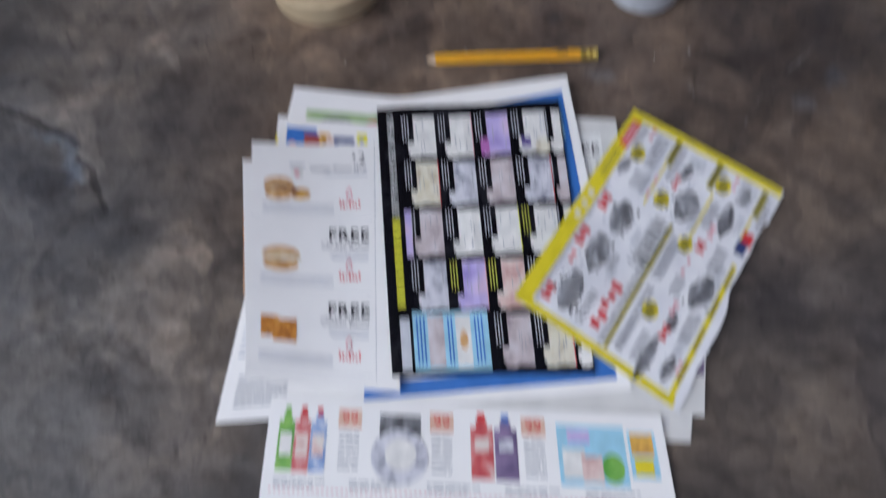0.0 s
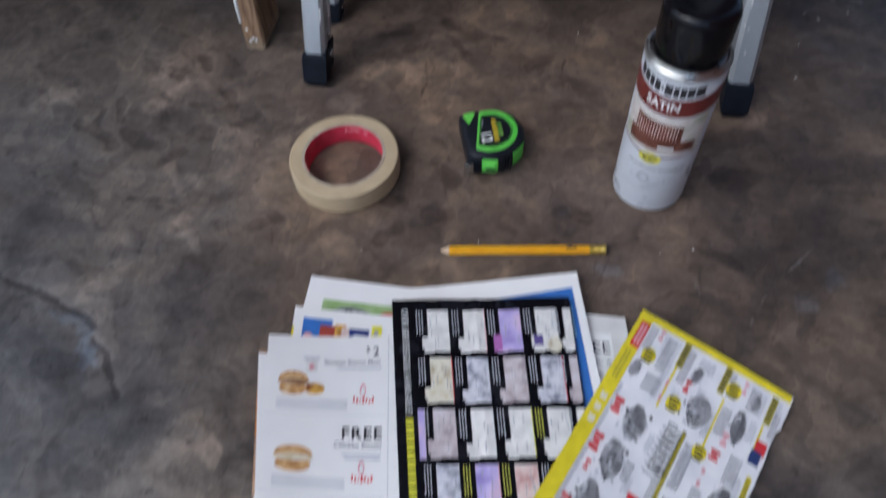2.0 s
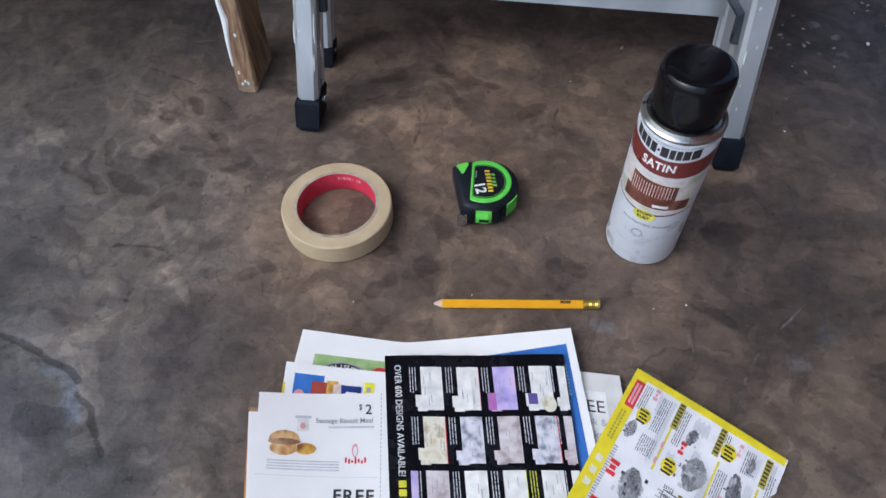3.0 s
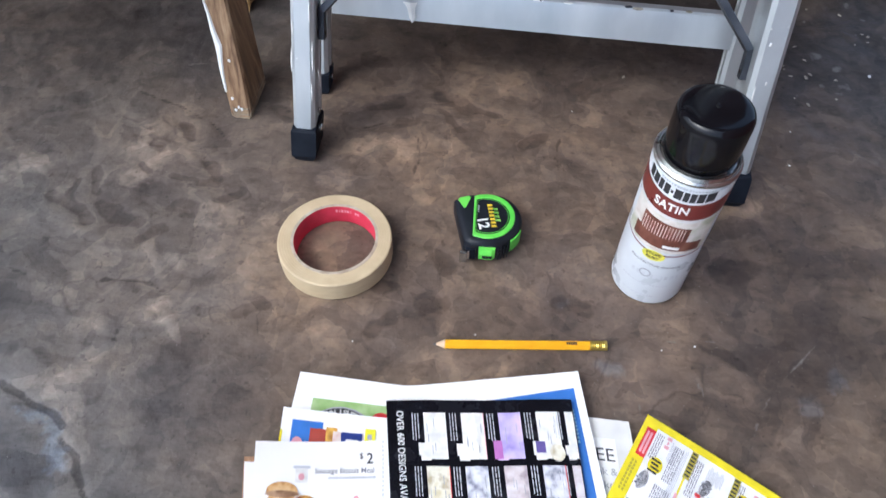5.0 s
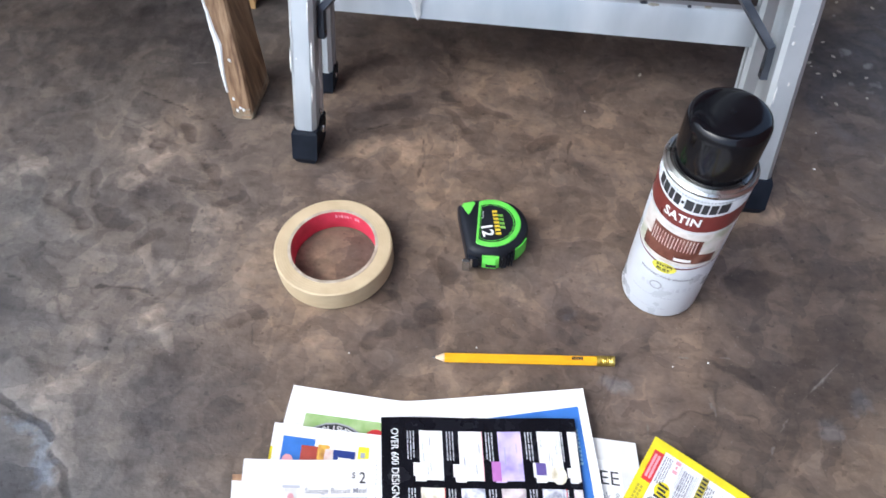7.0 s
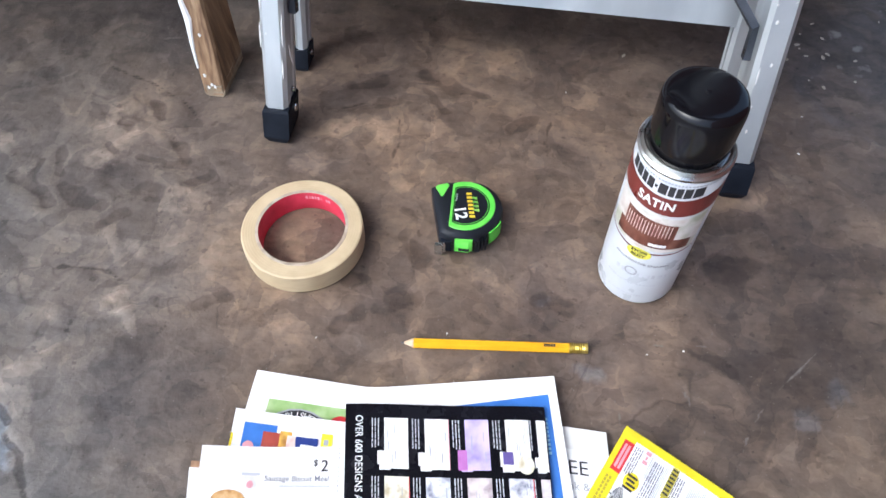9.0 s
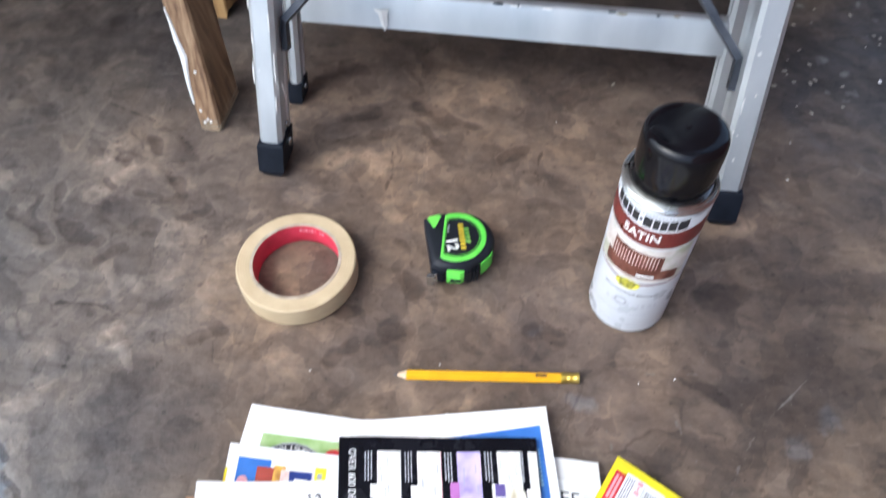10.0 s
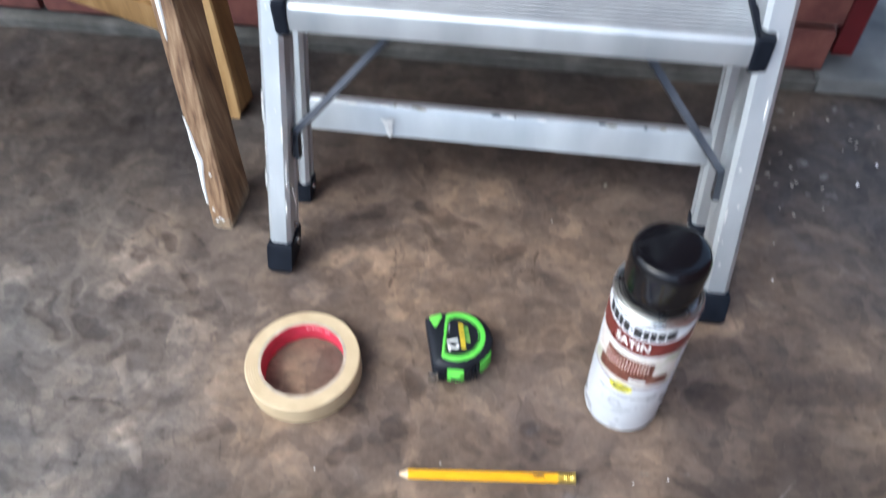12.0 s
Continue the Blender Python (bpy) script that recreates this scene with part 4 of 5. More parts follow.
def build_spread():
    def fold(u):
        d = (u - 0.39) / (0.39 if u < 0.39 else 0.61)
        return max(0.0, 1.06 - math.hypot(d, 0.06))

    s = Sheet([(-0.1145, -0.0395, 0.0145), (0.1205, -0.0215, 0.0135), (0.1655, -0.289, 0.0078), (-0.1300, -0.3290, 0.0028)],
              lambda u, v: -0.0085 * fold(u) * (1 - 0.8 * v), None, lambda u, v: -0.0100 * fold(u) * (1 - v))
    ob = paper("magazine_spread", "open white magazine sheet with a blue border and green logo page", s, PAPER, "magazine", 0.0006, 40, 24)
    part("small_print", s.bars([r for k in range(7) for r in word(0.035, 0.885 + 0.012 * k, 0.13, 0.006, k, 0.12)]), GREYINK, ob)
    part("small_print", s.bars([r for k in range(8) for r in word(0.02, 0.70 + 0.018 * k, 0.06, 0.008, k + 20, 0.12)]), PALEINK, ob)
    part("blue_border", s.patch(0.44, 0.972, 0.055, 0.15, shear=0.03), BLUE, ob)
    part("blue_border", s.patch(0.905, 0.972, 0.118, 0.97), BLUE, ob)
    part("blue_border", s.patch(0.36, 0.905, 0.925, 0.97), BLUE, ob)
    part("side_print", s.bars([(0.948, 0.957, 0.125 + 0.012 * k, 0.133 + 0.012 * k) for k in range(9)], 0.0006), LIGHTBLUE, ob)
    part("green_panel", s.patch(0.065, 0.33, 0.075, 0.20), GREEN_INK, ob)
    emblem = (0.175, 0.192)
    def disc(r, lift, mat, name, squash=1.0):
        return part(name, s.patch(emblem[0] - r / s.w, emblem[0] + r / s.w, emblem[1] - r * squash / s.h, emblem[1] + r * squash / s.h, lift, round_=True), mat, ob)
    disc(0.029, 0.0006, GREYINK, "emblem_ring")
    disc(0.0275, 0.0008, INK, "emblem_ring")
    disc(0.0195, 0.0012, PALEINK, "emblem_centre")
    for k, ch in enumerate("ESTABLISHED 19"):
        a = radians(146 - k * 8.6)
        part("emblem_letter", s.text(ch, emblem[0] + 0.0232 * math.cos(a) / s.w, emblem[1] - 0.0232 * math.sin(a) / s.h, 0.0068, 90 - math.degrees(a), 0.0012, bold=0.02), WHITE_INK, ob)
    part("red_badge", s.patch(0.262, 0.350, 0.098, 0.20, 0.0007, round_=True), RED, ob)


def build_product_sheet():
    s = Sheet([(-0.1205, -0.0755, 0.0215), (0.02, -0.0745, 0.0102), (0.03, -0.26, 0.0085), (-0.112, -0.262, 0.0115)], lambda u, v: -0.0035 * math.sin(min(1, u) * math.pi) * (1 - v))
    ob = paper("coupon_sheet", "white coupon sheet with blue, red and orange packets", s, PAPER, "coupons")
    part("packet_print", s.patch(0.060, 0.235, 0.050, 0.30), BLUE, ob)
    part("packet_print", s.patch(0.165, 0.275, 0.080, 0.32, 0.0005), print_material("brick_red_ink", (0.36, 0.06, 0.04)), ob)
    part("packet_print", s.patch(0.255, 0.318, 0.070, 0.30, 0.0007), ORANGE_INK, ob)
    part("packet_print", s.patch(0.295, 0.345, 0.085, 0.30, 0.0009), CHECK_PINK, ob)
    part("packet_print", s.patch(0.335, 0.46, 0.085, 0.30, 0.0009), print_material("navy_ink", (0.02, 0.04, 0.20)), ob)
    part("packet_mark", s.patch(0.07, 0.13, 0.125, 0.175, 0.0009, round_=True), PINK, ob)
    part("packet_mark", s.patch(0.37, 0.44, 0.115, 0.15, 0.0012), WHITE_INK, ob)
    part("packet_mark", s.patch(0.345, 0.38, 0.13, 0.18, 0.0012), RED, ob)
    part("yellow_tag", s.patch(0.475, 0.535, 0.060, 0.30, 0.0006), print_material("lemon_ink", (0.78, 0.74, 0.03)), ob)
    part("tag_digits", s.bars([(0.49, 0.515, 0.085 + 0.035 * k, 0.108 + 0.035 * k) for k in range(4)], 0.0009), GREYINK, ob)
    part("bread_print", s.patch(0.56, 0.80, 0.10, 0.26, 0.0006, round_=True), CREAM, ob)
    part("left_rule", s.patch(0.0, 0.012, 0.10, 1.0), YELLOW, ob)


def build_coupons():
    under = Sheet([(-0.1432, -0.118, 0.0205), (-0.05, -0.108, 0.0070), (-0.03, -0.235, 0.0070), (-0.124, -0.233, 0.0135)])
    ob = paper("orange_booklet", "thin booklet with a tan photographic cover under the coupons", under, TAN_INK, "booklet", 0.003, 8, 8)
    part("edge_band", under.patch(0.0, 0.10, 0.30, 0.62), NUGGET, ob)
    low = Sheet([(-0.1385, -0.126, 0.0325), (-0.03, -0.112, 0.0098), (-0.004, -0.296, 0.0098), (-0.1075, -0.296, 0.0190)], lambda u, v: -0.004 * math.sin(u * math.pi))
    paper("coupon_sheet", "second white coupon sheet under the food coupons", low, PAPER, "coupons", 0.0006)
    s = Sheet([(-0.133, -0.110, 0.0345), (-0.021, -0.0915, 0.0108), (0.003, -0.301, 0.0108), (-0.1075, -0.299, 0.0205)], lambda u, v: -0.004 * math.sin(u * math.pi))
    ob = paper("food_coupons", "white sheet of four fast-food coupons with breakfast pictures", s, PAPER, "coupons", 0.0005)
    part("perforation", s.bars([(0.845, 0.851, 0.004 + 0.0166 * k, 0.0125 + 0.0166 * k) for k in range(58)]), GREYINK, ob)
    for row, (head, line) in enumerate((("$2", "Sausage Biscuit Meal"), ("FREE", "Chicken Biscuit"), ("FREE", "Chicken Biscuit"))):
        v = 0.04 + 0.305 * row
        if row:
            part("headline", s.text(head, 0.665, v + 0.066, 0.0125, 0, 0.0005, 1.12, bold=0.02, length=0.032), INK, ob)
            part("coupon_title", s.text(line, 0.640, v + 0.110, 0.0062, 0, 0.0005, bold=0.005, length=0.038), DIMINK, ob)
            part("small_print", s.bars(word(0.53, v + 0.142, 0.27, 0.008, row, 0.12) + word(0.55, v + 0.156, 0.25, 0.008, row + 5, 0.12)), PALEINK, ob)
        else:
            part("headline", s.text("$", 0.700, v + 0.020, 0.0062, 0, 0.0005, bold=0.005), INK, ob)
            part("headline", s.text("2", 0.758, v + 0.032, 0.0112, 0, 0.0005, bold=0.008), INK, ob)
            part("coupon_title", s.text(line, 0.590, v + 0.076, 0.0056, 0, 0.0005, bold=0.004, length=0.046), DIMINK, ob)
            part("small_print", s.bars(word(0.48, v + 0.098, 0.32, 0.008, 3, 0.12)), PALEINK, ob)
            part("cup_print", s.patch(0.265, 0.345, v + 0.065, v + 0.12), CHECK_WHITE, ob)
            part("cup_lid", s.patch(0.250, 0.360, v + 0.056, v + 0.066, 0.0005), PALEINK, ob)
            part("cup_mark", s.patch(0.285, 0.325, v + 0.085, v + 0.112, 0.0007, round_=True), PINK, ob)
        if row == 2:
            part("food_print", s.patch(0.09, 0.20, v + 0.10, v + 0.18), NUGGET, ob)
            part("food_print", s.patch(0.17, 0.32, v + 0.11, v + 0.195, 0.0005), NUGGET, ob)
        else:
            wide = 0.285 if row == 0 else 0.335
            part("food_print", s.patch(0.085, wide, v + 0.118, v + 0.190, 0.0004, round_=True), BUN, ob)
            part("food_print", s.patch(0.080, wide + 0.012, v + 0.152, v + 0.178, 0.0008, round_=True), CREAM if row else TAN_INK, ob)
            part("food_print", s.patch(0.092, wide - 0.008, v + 0.162, v + 0.220, 0.0006, round_=True), BUN, ob)
            if row == 0:
                part("food_print", s.patch(0.26, 0.40, v + 0.168, v + 0.215, 0.0005, round_=True), ORANGE_INK, ob)
        part("logo_mark", s.patch(0.645, 0.690, v + 0.168, v + 0.222, 0.0004, round_=True), PINK, ob)
        part("logo_mark", s.patch(0.655, 0.682, v + 0.180, v + 0.218, 0.0006, round_=True), WHITE_INK, ob)
        part("logo_script", s.bars([(0.600 + 0.022 * k, 0.613 + 0.022 * k, v + 0.222 + 0.006 * (k % 3), v + 0.243 + 0.004 * (k % 2)) for k in range(7)]), RED, ob)
        part("small_print", s.bars([r for k in range(4) for r in word(0.08, v + 0.238 + 0.011 * k, 0.48, 0.005, k + row * 7, 0.12)]), PALEINK, ob)
        part("cut_line", s.bars([(0.01 + 0.02 * k, 0.022 + 0.02 * k, v + 0.2975, v + 0.3000) for k in range(41)]), PALEINK, ob)


def build_newsprint():
    s = Sheet([(0.09, -0.058, 0.0062), (0.1615, -0.062, 0.0068), (0.180, -0.25, 0.0058), (0.10, -0.25, 0.0055)], lambda u, v: 0.0)
    ob = paper("newsprint_page", "grey newsprint page with a FREE offer, under the yellow flyer", s, NEWS, "newspaper", 0.0006)
    part("white_panel", s.patch(0.40, 0.80, 0.09, 0.60), WHITE_INK, ob)
    part("headline", s.text("FREE", 0.55, 0.165, 0.0155, 0, 0.0005), INK, ob)
    part("offer_text", s.text("Drink &", 0.58, 0.235, 0.0085, 0, 0.0005), GREYINK, ob)
    part("offer_text", s.text("Cakes", 0.62, 0.290, 0.0085, 0, 0.0005), GREYINK, ob)
    part("small_print", s.bars([r for k in range(5) for r in word(0.45, 0.36 + 0.04 * k, 0.30, 0.018, k, 0.15)]), GREYINK, ob)


def build_order_form():
    def bow(u, v):
        curl = 0.004 * max(0, 1 - u * 9) * v
        return 0.0009 * math.sin(u * 9 + v * 3) + 0.0012 * math.exp(-((u - 0.47) / 0.02) ** 2) * 0.6 - curl * 0.4
    s = Sheet([(-0.0392, -0.0615, 0.0150), (0.1130, -0.0500, 0.0162), (0.1405, -0.2800, 0.0118), (-0.0035, -0.2900, 0.0128)], bow)
    ob = paper("check_order_form", "glossy black order form with rows of printed check designs", s, GLOSS_BLACK, "order form", 0.0004, 40, 40)
    part("headline", s.text("OVER 600 DESIGNS AVAILABLE!", 0.068, 0.245, 0.0080, 90, 0.0006, 1.0, bold=0.004, length=0.094), WHITE_INK, ob)
    lime = print_material("lime_yellow_ink", (0.62, 0.60, 0.03))
    for k in range(11):
        part("headline_bar", s.bars([(0.050, 0.090, 0.462 + 0.029 * k, 0.485 + 0.029 * k)]), lime, ob)
    part("price_box", s.patch(0.055, 0.105, 0.815, 0.985), PALEINK, ob)
    pal = [CHECK_WHITE, CHECK_WHITE, CHECK_LILAC, CHECK_WHITE, CHECK_WHITE, CREAM, CHECK_GREY, CHECK_MAUVE, CHECK_GREY, CHECK_MAUVE,
           CHECK_MAUVE, CHECK_WHITE, CHECK_WHITE, CHECK_WHITE, CHECK_WHITE, CHECK_GREY, CHECK_LILAC, CHECK_PINK, CREAM, CHECK_WHITE, None, None, CHECK_MAUVE, CREAM, CHECK_WHITE]
    rnd = random.Random(8)
    for r in range(5):
        v0 = 0.048 + 0.190 * r
        v1 = v0 + 0.166
        for c in range(5):
            mat = pal[r * 5 + c]
            if mat is None:
                continue
            u0 = 0.195 + 0.200 * c
            u1 = min(u0 + 0.118, 0.985)
            if c == 4:
                u0 = 0.95
                u1 = 0.995
            lab = "check_picture"
            part(lab, s.patch(u0, u1, v0, v1, 0.0003), mat, ob)
            part(lab, s.patch(u0 - 0.034 if c < 4 else u0 - 0.02, u0 + 0.012, v1 - 0.060 + 0.016 * rnd.random(), v1 - 0.012, 0.0005), mat, ob)
            part(lab, s.patch(u0 - 0.024 if c < 4 else u0 - 0.01, u0 + 0.030, v1 - 0.020, v1 + 0.005, 0.0006), mat, ob)
            if (r + c) % 3 == 1 and c < 4:
                col = (print_material("rule_yellow", (0.7, 0.66, 0.05)), RED, PINK)[(r + 2 * c) % 3]
                part("colour_rule", s.bars([(u1 - 0.001, u1 + 0.003, v0, v1)], 0.0006), col, ob)
            rows = []
            for k in range(3):
                uu = u0 - 0.062 + 0.0150 * k
                a = v0 + 0.002
                while a < v0 + 0.095:
                    e = a + 0.008 + 0.02 * rnd.random()
                    rows.append((uu, uu + 0.0052, a, min(e, v0 + 0.10)))
                    a = e + 0.0035
            part("small_print", s.bars(rows), print_material("lime_print", (0.6, 0.6, 0.08)) if (r == 2 and c == 3) or (r == 3 and c in (1, 2)) else PALEINK, ob)
            n = [(u0 + 0.012 + 0.1 * rnd.random(), v0 + 0.01 + 0.11 * rnd.random()) for _ in range(5)]
            if c < 4:
                part("check_line", s.bars([(a, a + 0.004, b, b + 0.03) for a, b in n if a < u1 - 0.01], 0.0006), GREYINK, ob)
    part("check_picture", s.patch(0.115, 0.150, 0.43, 0.60, 0.0004), CHECK_LILAC, ob)
    part("purple_block", s.patch(0.775, 0.825, 0.155, 0.195, 0.0008), print_material("violet_ink", (0.11, 0.08, 0.26)), ob)
    part("purple_block", s.patch(0.555, 0.60, 0.15, 0.215, 0.0008), print_material("magenta_ink", (0.40, 0.14, 0.40)), ob)
    part("brand_panel", s.patch(0.120, 0.500, 0.795, 0.985, 0.0005), LIGHTBLUE, ob, "light blue panel with two picture strips")
    part("brand_picture", s.patch(0.195, 0.275, 0.805, 0.975, 0.0007), CHECK_MAUVE, ob)
    part("brand_picture", s.patch(0.335, 0.410, 0.805, 0.975, 0.0007), CHECK_WHITE, ob)
    part("brand_picture", s.patch(0.352, 0.395, 0.86, 0.92, 0.0009, round_=True), BUN, ob)
    part("brand_print", s.bars([(u, u + 0.008, 0.81, 0.965) for u in (0.137, 0.155, 0.173, 0.295, 0.312, 0.43, 0.447, 0.464)], 0.0007), BLUE, ob)
    part("silver_smudge", s.patch(0.845, 0.925, 0.165, 0.225, 0.0010, round_=True), CREAM, ob)


def build_yellow_flyer():
    def edge(u, v):
        if u > 0.96:
            u = u - 0.008 * max(0, math.sin(v * 17)) - 0.005 * max(0, math.sin(v * 53 + 1)) - (0.028 * min(1, 12 * (0.60 - v)) if 0.16 < v < 0.60 else 0)
        return u, v
    s = Sheet([(0.1748, -0.0595, 0.0180), (0.291, -0.1255, 0.0045), (0.197, -0.304, 0.0110), (0.081, -0.229, 0.0205)], lambda u, v: 0.0012 * math.sin(v * 8 + u * 3), edge)
    ob = paper("tool_coupon_flyer", "yellow-edged flyer crowded with tool coupons and red prices", s, FLYER_WHITE, "flyer", 0.0008, 40, 40)
    part("yellow_border", s.patch(0.0, 0.985, 0.0, 0.034), YELLOW, ob)
    part("yellow_border", s.patch(0.0, 0.088, 0.034, 1.0), YELLOW, ob)
    part("yellow_border", s.patch(0.088, 0.96, 0.968, 1.0), YELLOW, ob)
    part("yellow_border", s.patch(0.915, 0.945, 0.40, 0.968), YELLOW, ob)
    part("border_print", s.bars([(0.917, 0.942, 0.42 + 0.0125 * k, 0.4255 + 0.0125 * k) for k in range(43) if k % 11 < 7], 0.0006), INK, ob)
    part("red_box", s.patch(0.030, 0.088, 0.050, 0.185, 0.0006), RED, ob)
    part("red_box_print", s.bars([(0.041, 0.055, 0.065, 0.17), (0.062, 0.076, 0.065, 0.17)], 0.0009), PINK, ob)
    part("border_print", s.bars([(0.030 + 0.02 * k, 0.042 + 0.02 * k, 0.21 + 0.016 * j, 0.222 + 0.016 * j) for k in range(2) for j in range(9)], 0.0006), OLIVE, ob)
    part("border_badges", s.bars([(0.03, 0.07, 0.43 + 0.055 * j, 0.46 + 0.055 * j) for j in range(3)], 0.0006), CREAM, ob)
    part("border_ticks", s.bars([(0.090, 0.116, 0.36 + 0.0125 * k, 0.367 + 0.0125 * k) for k in range(48)], 0.0005), GREYINK, ob)
    part("divider", s.bars([(0.520, 0.545, 0.385 + 0.0125 * k, 0.3915 + 0.0125 * k) for k in range(46)], 0.0005), INK, ob)
    part("divider", s.bars([(0.522, 0.543, 0.3915 + 0.0125 * k, 0.3975 + 0.0125 * k) for k in range(46)], 0.0005), YELLOW, ob)
    for u, a, b in ((0.325, 0.16, 0.36), (0.640, 0.17, 0.40), (0.890, 0.18, 0.30)):
        part("divider", s.patch(u, u + 0.012, a, b), YELLOW, ob)
    rnd = random.Random(17)
    for u, v in ((0.160, 0.184), (0.407, 0.310), (0.675, 0.118), (0.642, 0.427), (0.644, 0.743)):
        r = 0.040 + 0.006 * rnd.random()
        part("sale_badge", s.patch(u - r, u + r, v - r * 0.8, v + r * 0.8, 0.0007, round_=True), YELLOW, ob)
        part("badge_print", s.bars([(u - r * 0.75 * (1 - 0.15 * (j % 3)), u + r * 0.75 * (1 - 0.2 * ((j + 1) % 3)), v - r * 0.56 + 0.0165 * j, v - r * 0.56 + 0.0092 + 0.0165 * j) for j in range(4)], 0.0009), INK, ob)
    for u, v in ((0.318, 0.036), (0.588, 0.036), (0.886, 0.045)):
        part("banner", s.patch(u, u + 0.040, v, v + 0.125, 0.0006), OLIVE, ob)
        part("banner_print", s.bars([(u + 0.004, u + 0.034, v + 0.006 + 0.0165 * k, v + 0.014 + 0.0165 * k) for k in range(7)], 0.0008), INK, ob)
    tools = ((0.278, 0.473, 0.13, 0.090, 0), (0.262, 0.654, 0.13, 0.095, 0), (0.247, 0.851, 0.13, 0.100, 0), (0.560, 0.283, 0.14, 0.085, 0), (0.784, 0.248, 0.085, 0.085, 1), (0.842, 0.572, 0.12, 0.090, 1),
             (0.742, 0.905, 0.060, 0.110, 1), (0.862, 0.895, 0.060, 0.060, 0), (0.133, 0.265, 0.060, 0.050, 0), (0.461, 0.151, 0.060, 0.045, 1), (0.775, 0.735, 0.060, 0.050, 0), (0.820, 0.115, 0.05, 0.04, 0))
    for k, (u, v, w, h, tone) in enumerate(tools):
        w, h = w * 1.3, h * 1.35
        deep, mid, light = [], [], []
        lean = rnd.random() - 0.5
        for j in range(26):
            t = j / 25
            reach = math.sin(math.pi * (0.12 + 0.80 * t)) * (0.92 + 0.16 * rnd.random())
            x = u - w * 0.10 + w * 0.42 * lean * (t - 0.5)
            y = v - h * 0.62 + h * 1.20 * t
            deep.append((x - w * 0.10, x + w * 0.44 * reach, y, y + h * 0.034))
            mid.append((x - w * 0.34 * reach, x - w * 0.08, y, y + h * 0.05))
        for j in range(16):
            x, y = u + w * (rnd.random() - 0.62), v + h * (1.1 * rnd.random() - 0.55)
            light.append((x, x + w * (0.05 + 0.10 * rnd.random()), y, y + h * (0.05 + 0.12 * rnd.random())))
        part("tool_picture", s.bars(mid, 0.0006), PHOTO_GREY, ob)
        part("tool_picture", s.bars(deep, 0.0008), BLACKPHOTO if tone else DARKPHOTO, ob)
        part("tool_glint", s.bars(light[:8], 0.0010), PALEINK, ob)
        part("tool_glint", s.bars(light[8:], 0.0012), DARKPHOTO if k % 2 else BLACKPHOTO, ob)
    for k, (u, v, w, h) in enumerate(((0.140, 0.450, 0.050, 0.06), (0.135, 0.630, 0.050, 0.07), (0.150, 0.730, 0.026, 0.04), (0.140, 0.905, 0.050, 0.06), (0.175, 0.073, 0.026, 0.05), (0.325, 0.288, 0.014, 0.09), (0.433, 0.215, 0.030, 0.05),
                                      (0.730, 0.085, 0.022, 0.05), (0.736, 0.325, 0.036, 0.05), (0.720, 0.405, 0.050, 0.04), (0.700, 0.515, 0.018, 0.07), (0.748, 0.690, 0.030, 0.05), (0.760, 0.790, 0.040, 0.05), (0.905, 0.870, 0.022, 0.04))):
        n, w, h = 3, w * 1.1, h * 1.2
        part("price_print", s.bars([(u - w / 2 + 0.008 * (j % 2), u + w / 2 - 0.010 * (j == 1), v - h / 2 + h * j / n, v - h / 2 + h * (j + 0.74) / n) for j in range(n)], 0.0012), RED if k % 3 == 0 or k < 4 else PINK, ob)
    part("red_sale", s.bars([(0.405 + 0.014 * (k % 2), 0.470 - 0.012 * (k % 3), 0.725 + 0.042 * k, 0.752 + 0.042 * k) for k in range(5)], 0.0012), RED, ob)
    part("text_stripe", s.bars([(0.405 + 0.034 * (j % 3), 0.432 + 0.034 * (j % 3), 0.41 + 0.0095 * j, 0.4145 + 0.0095 * j) for j in range(24)] + [(0.42, 0.49, 0.42 + 0.028 * j, 0.426 + 0.028 * j) for j in range(8)], 0.0005), GREYINK, ob)
    grey = []
    for u, v, w, h in ((0.10, 0.05, 0.05, 0.12), (0.22, 0.06, 0.06, 0.16), (0.20, 0.25, 0.09, 0.08), (0.36, 0.06, 0.05, 0.16), (0.43, 0.38, 0.06, 0.02), (0.485, 0.56, 0.03, 0.40), (0.56, 0.42, 0.05, 0.20), (0.63, 0.05, 0.03, 0.04), (0.66, 0.20, 0.06, 0.12),
                       (0.77, 0.06, 0.05, 0.10), (0.80, 0.36, 0.07, 0.12), (0.57, 0.66, 0.04, 0.28), (0.66, 0.82, 0.04, 0.12), (0.83, 0.66, 0.07, 0.12), (0.935, 0.10, 0.03, 0.12), (0.33, 0.62, 0.05, 0.08), (0.33, 0.80, 0.05, 0.14), (0.68, 0.56, 0.06, 0.08)):
        x = u
        while x < u + w:
            y = v
            while y < v + h:
                e = 0.008 + 0.022 * rnd.random()
                grey.append((x, x + 0.006, y, min(y + e, v + h)))
                y += e + 0.004
            x += 0.0125
    part("text_stripe", s.bars(grey, 0.0005), DIMINK, ob)
    pale_rows = []
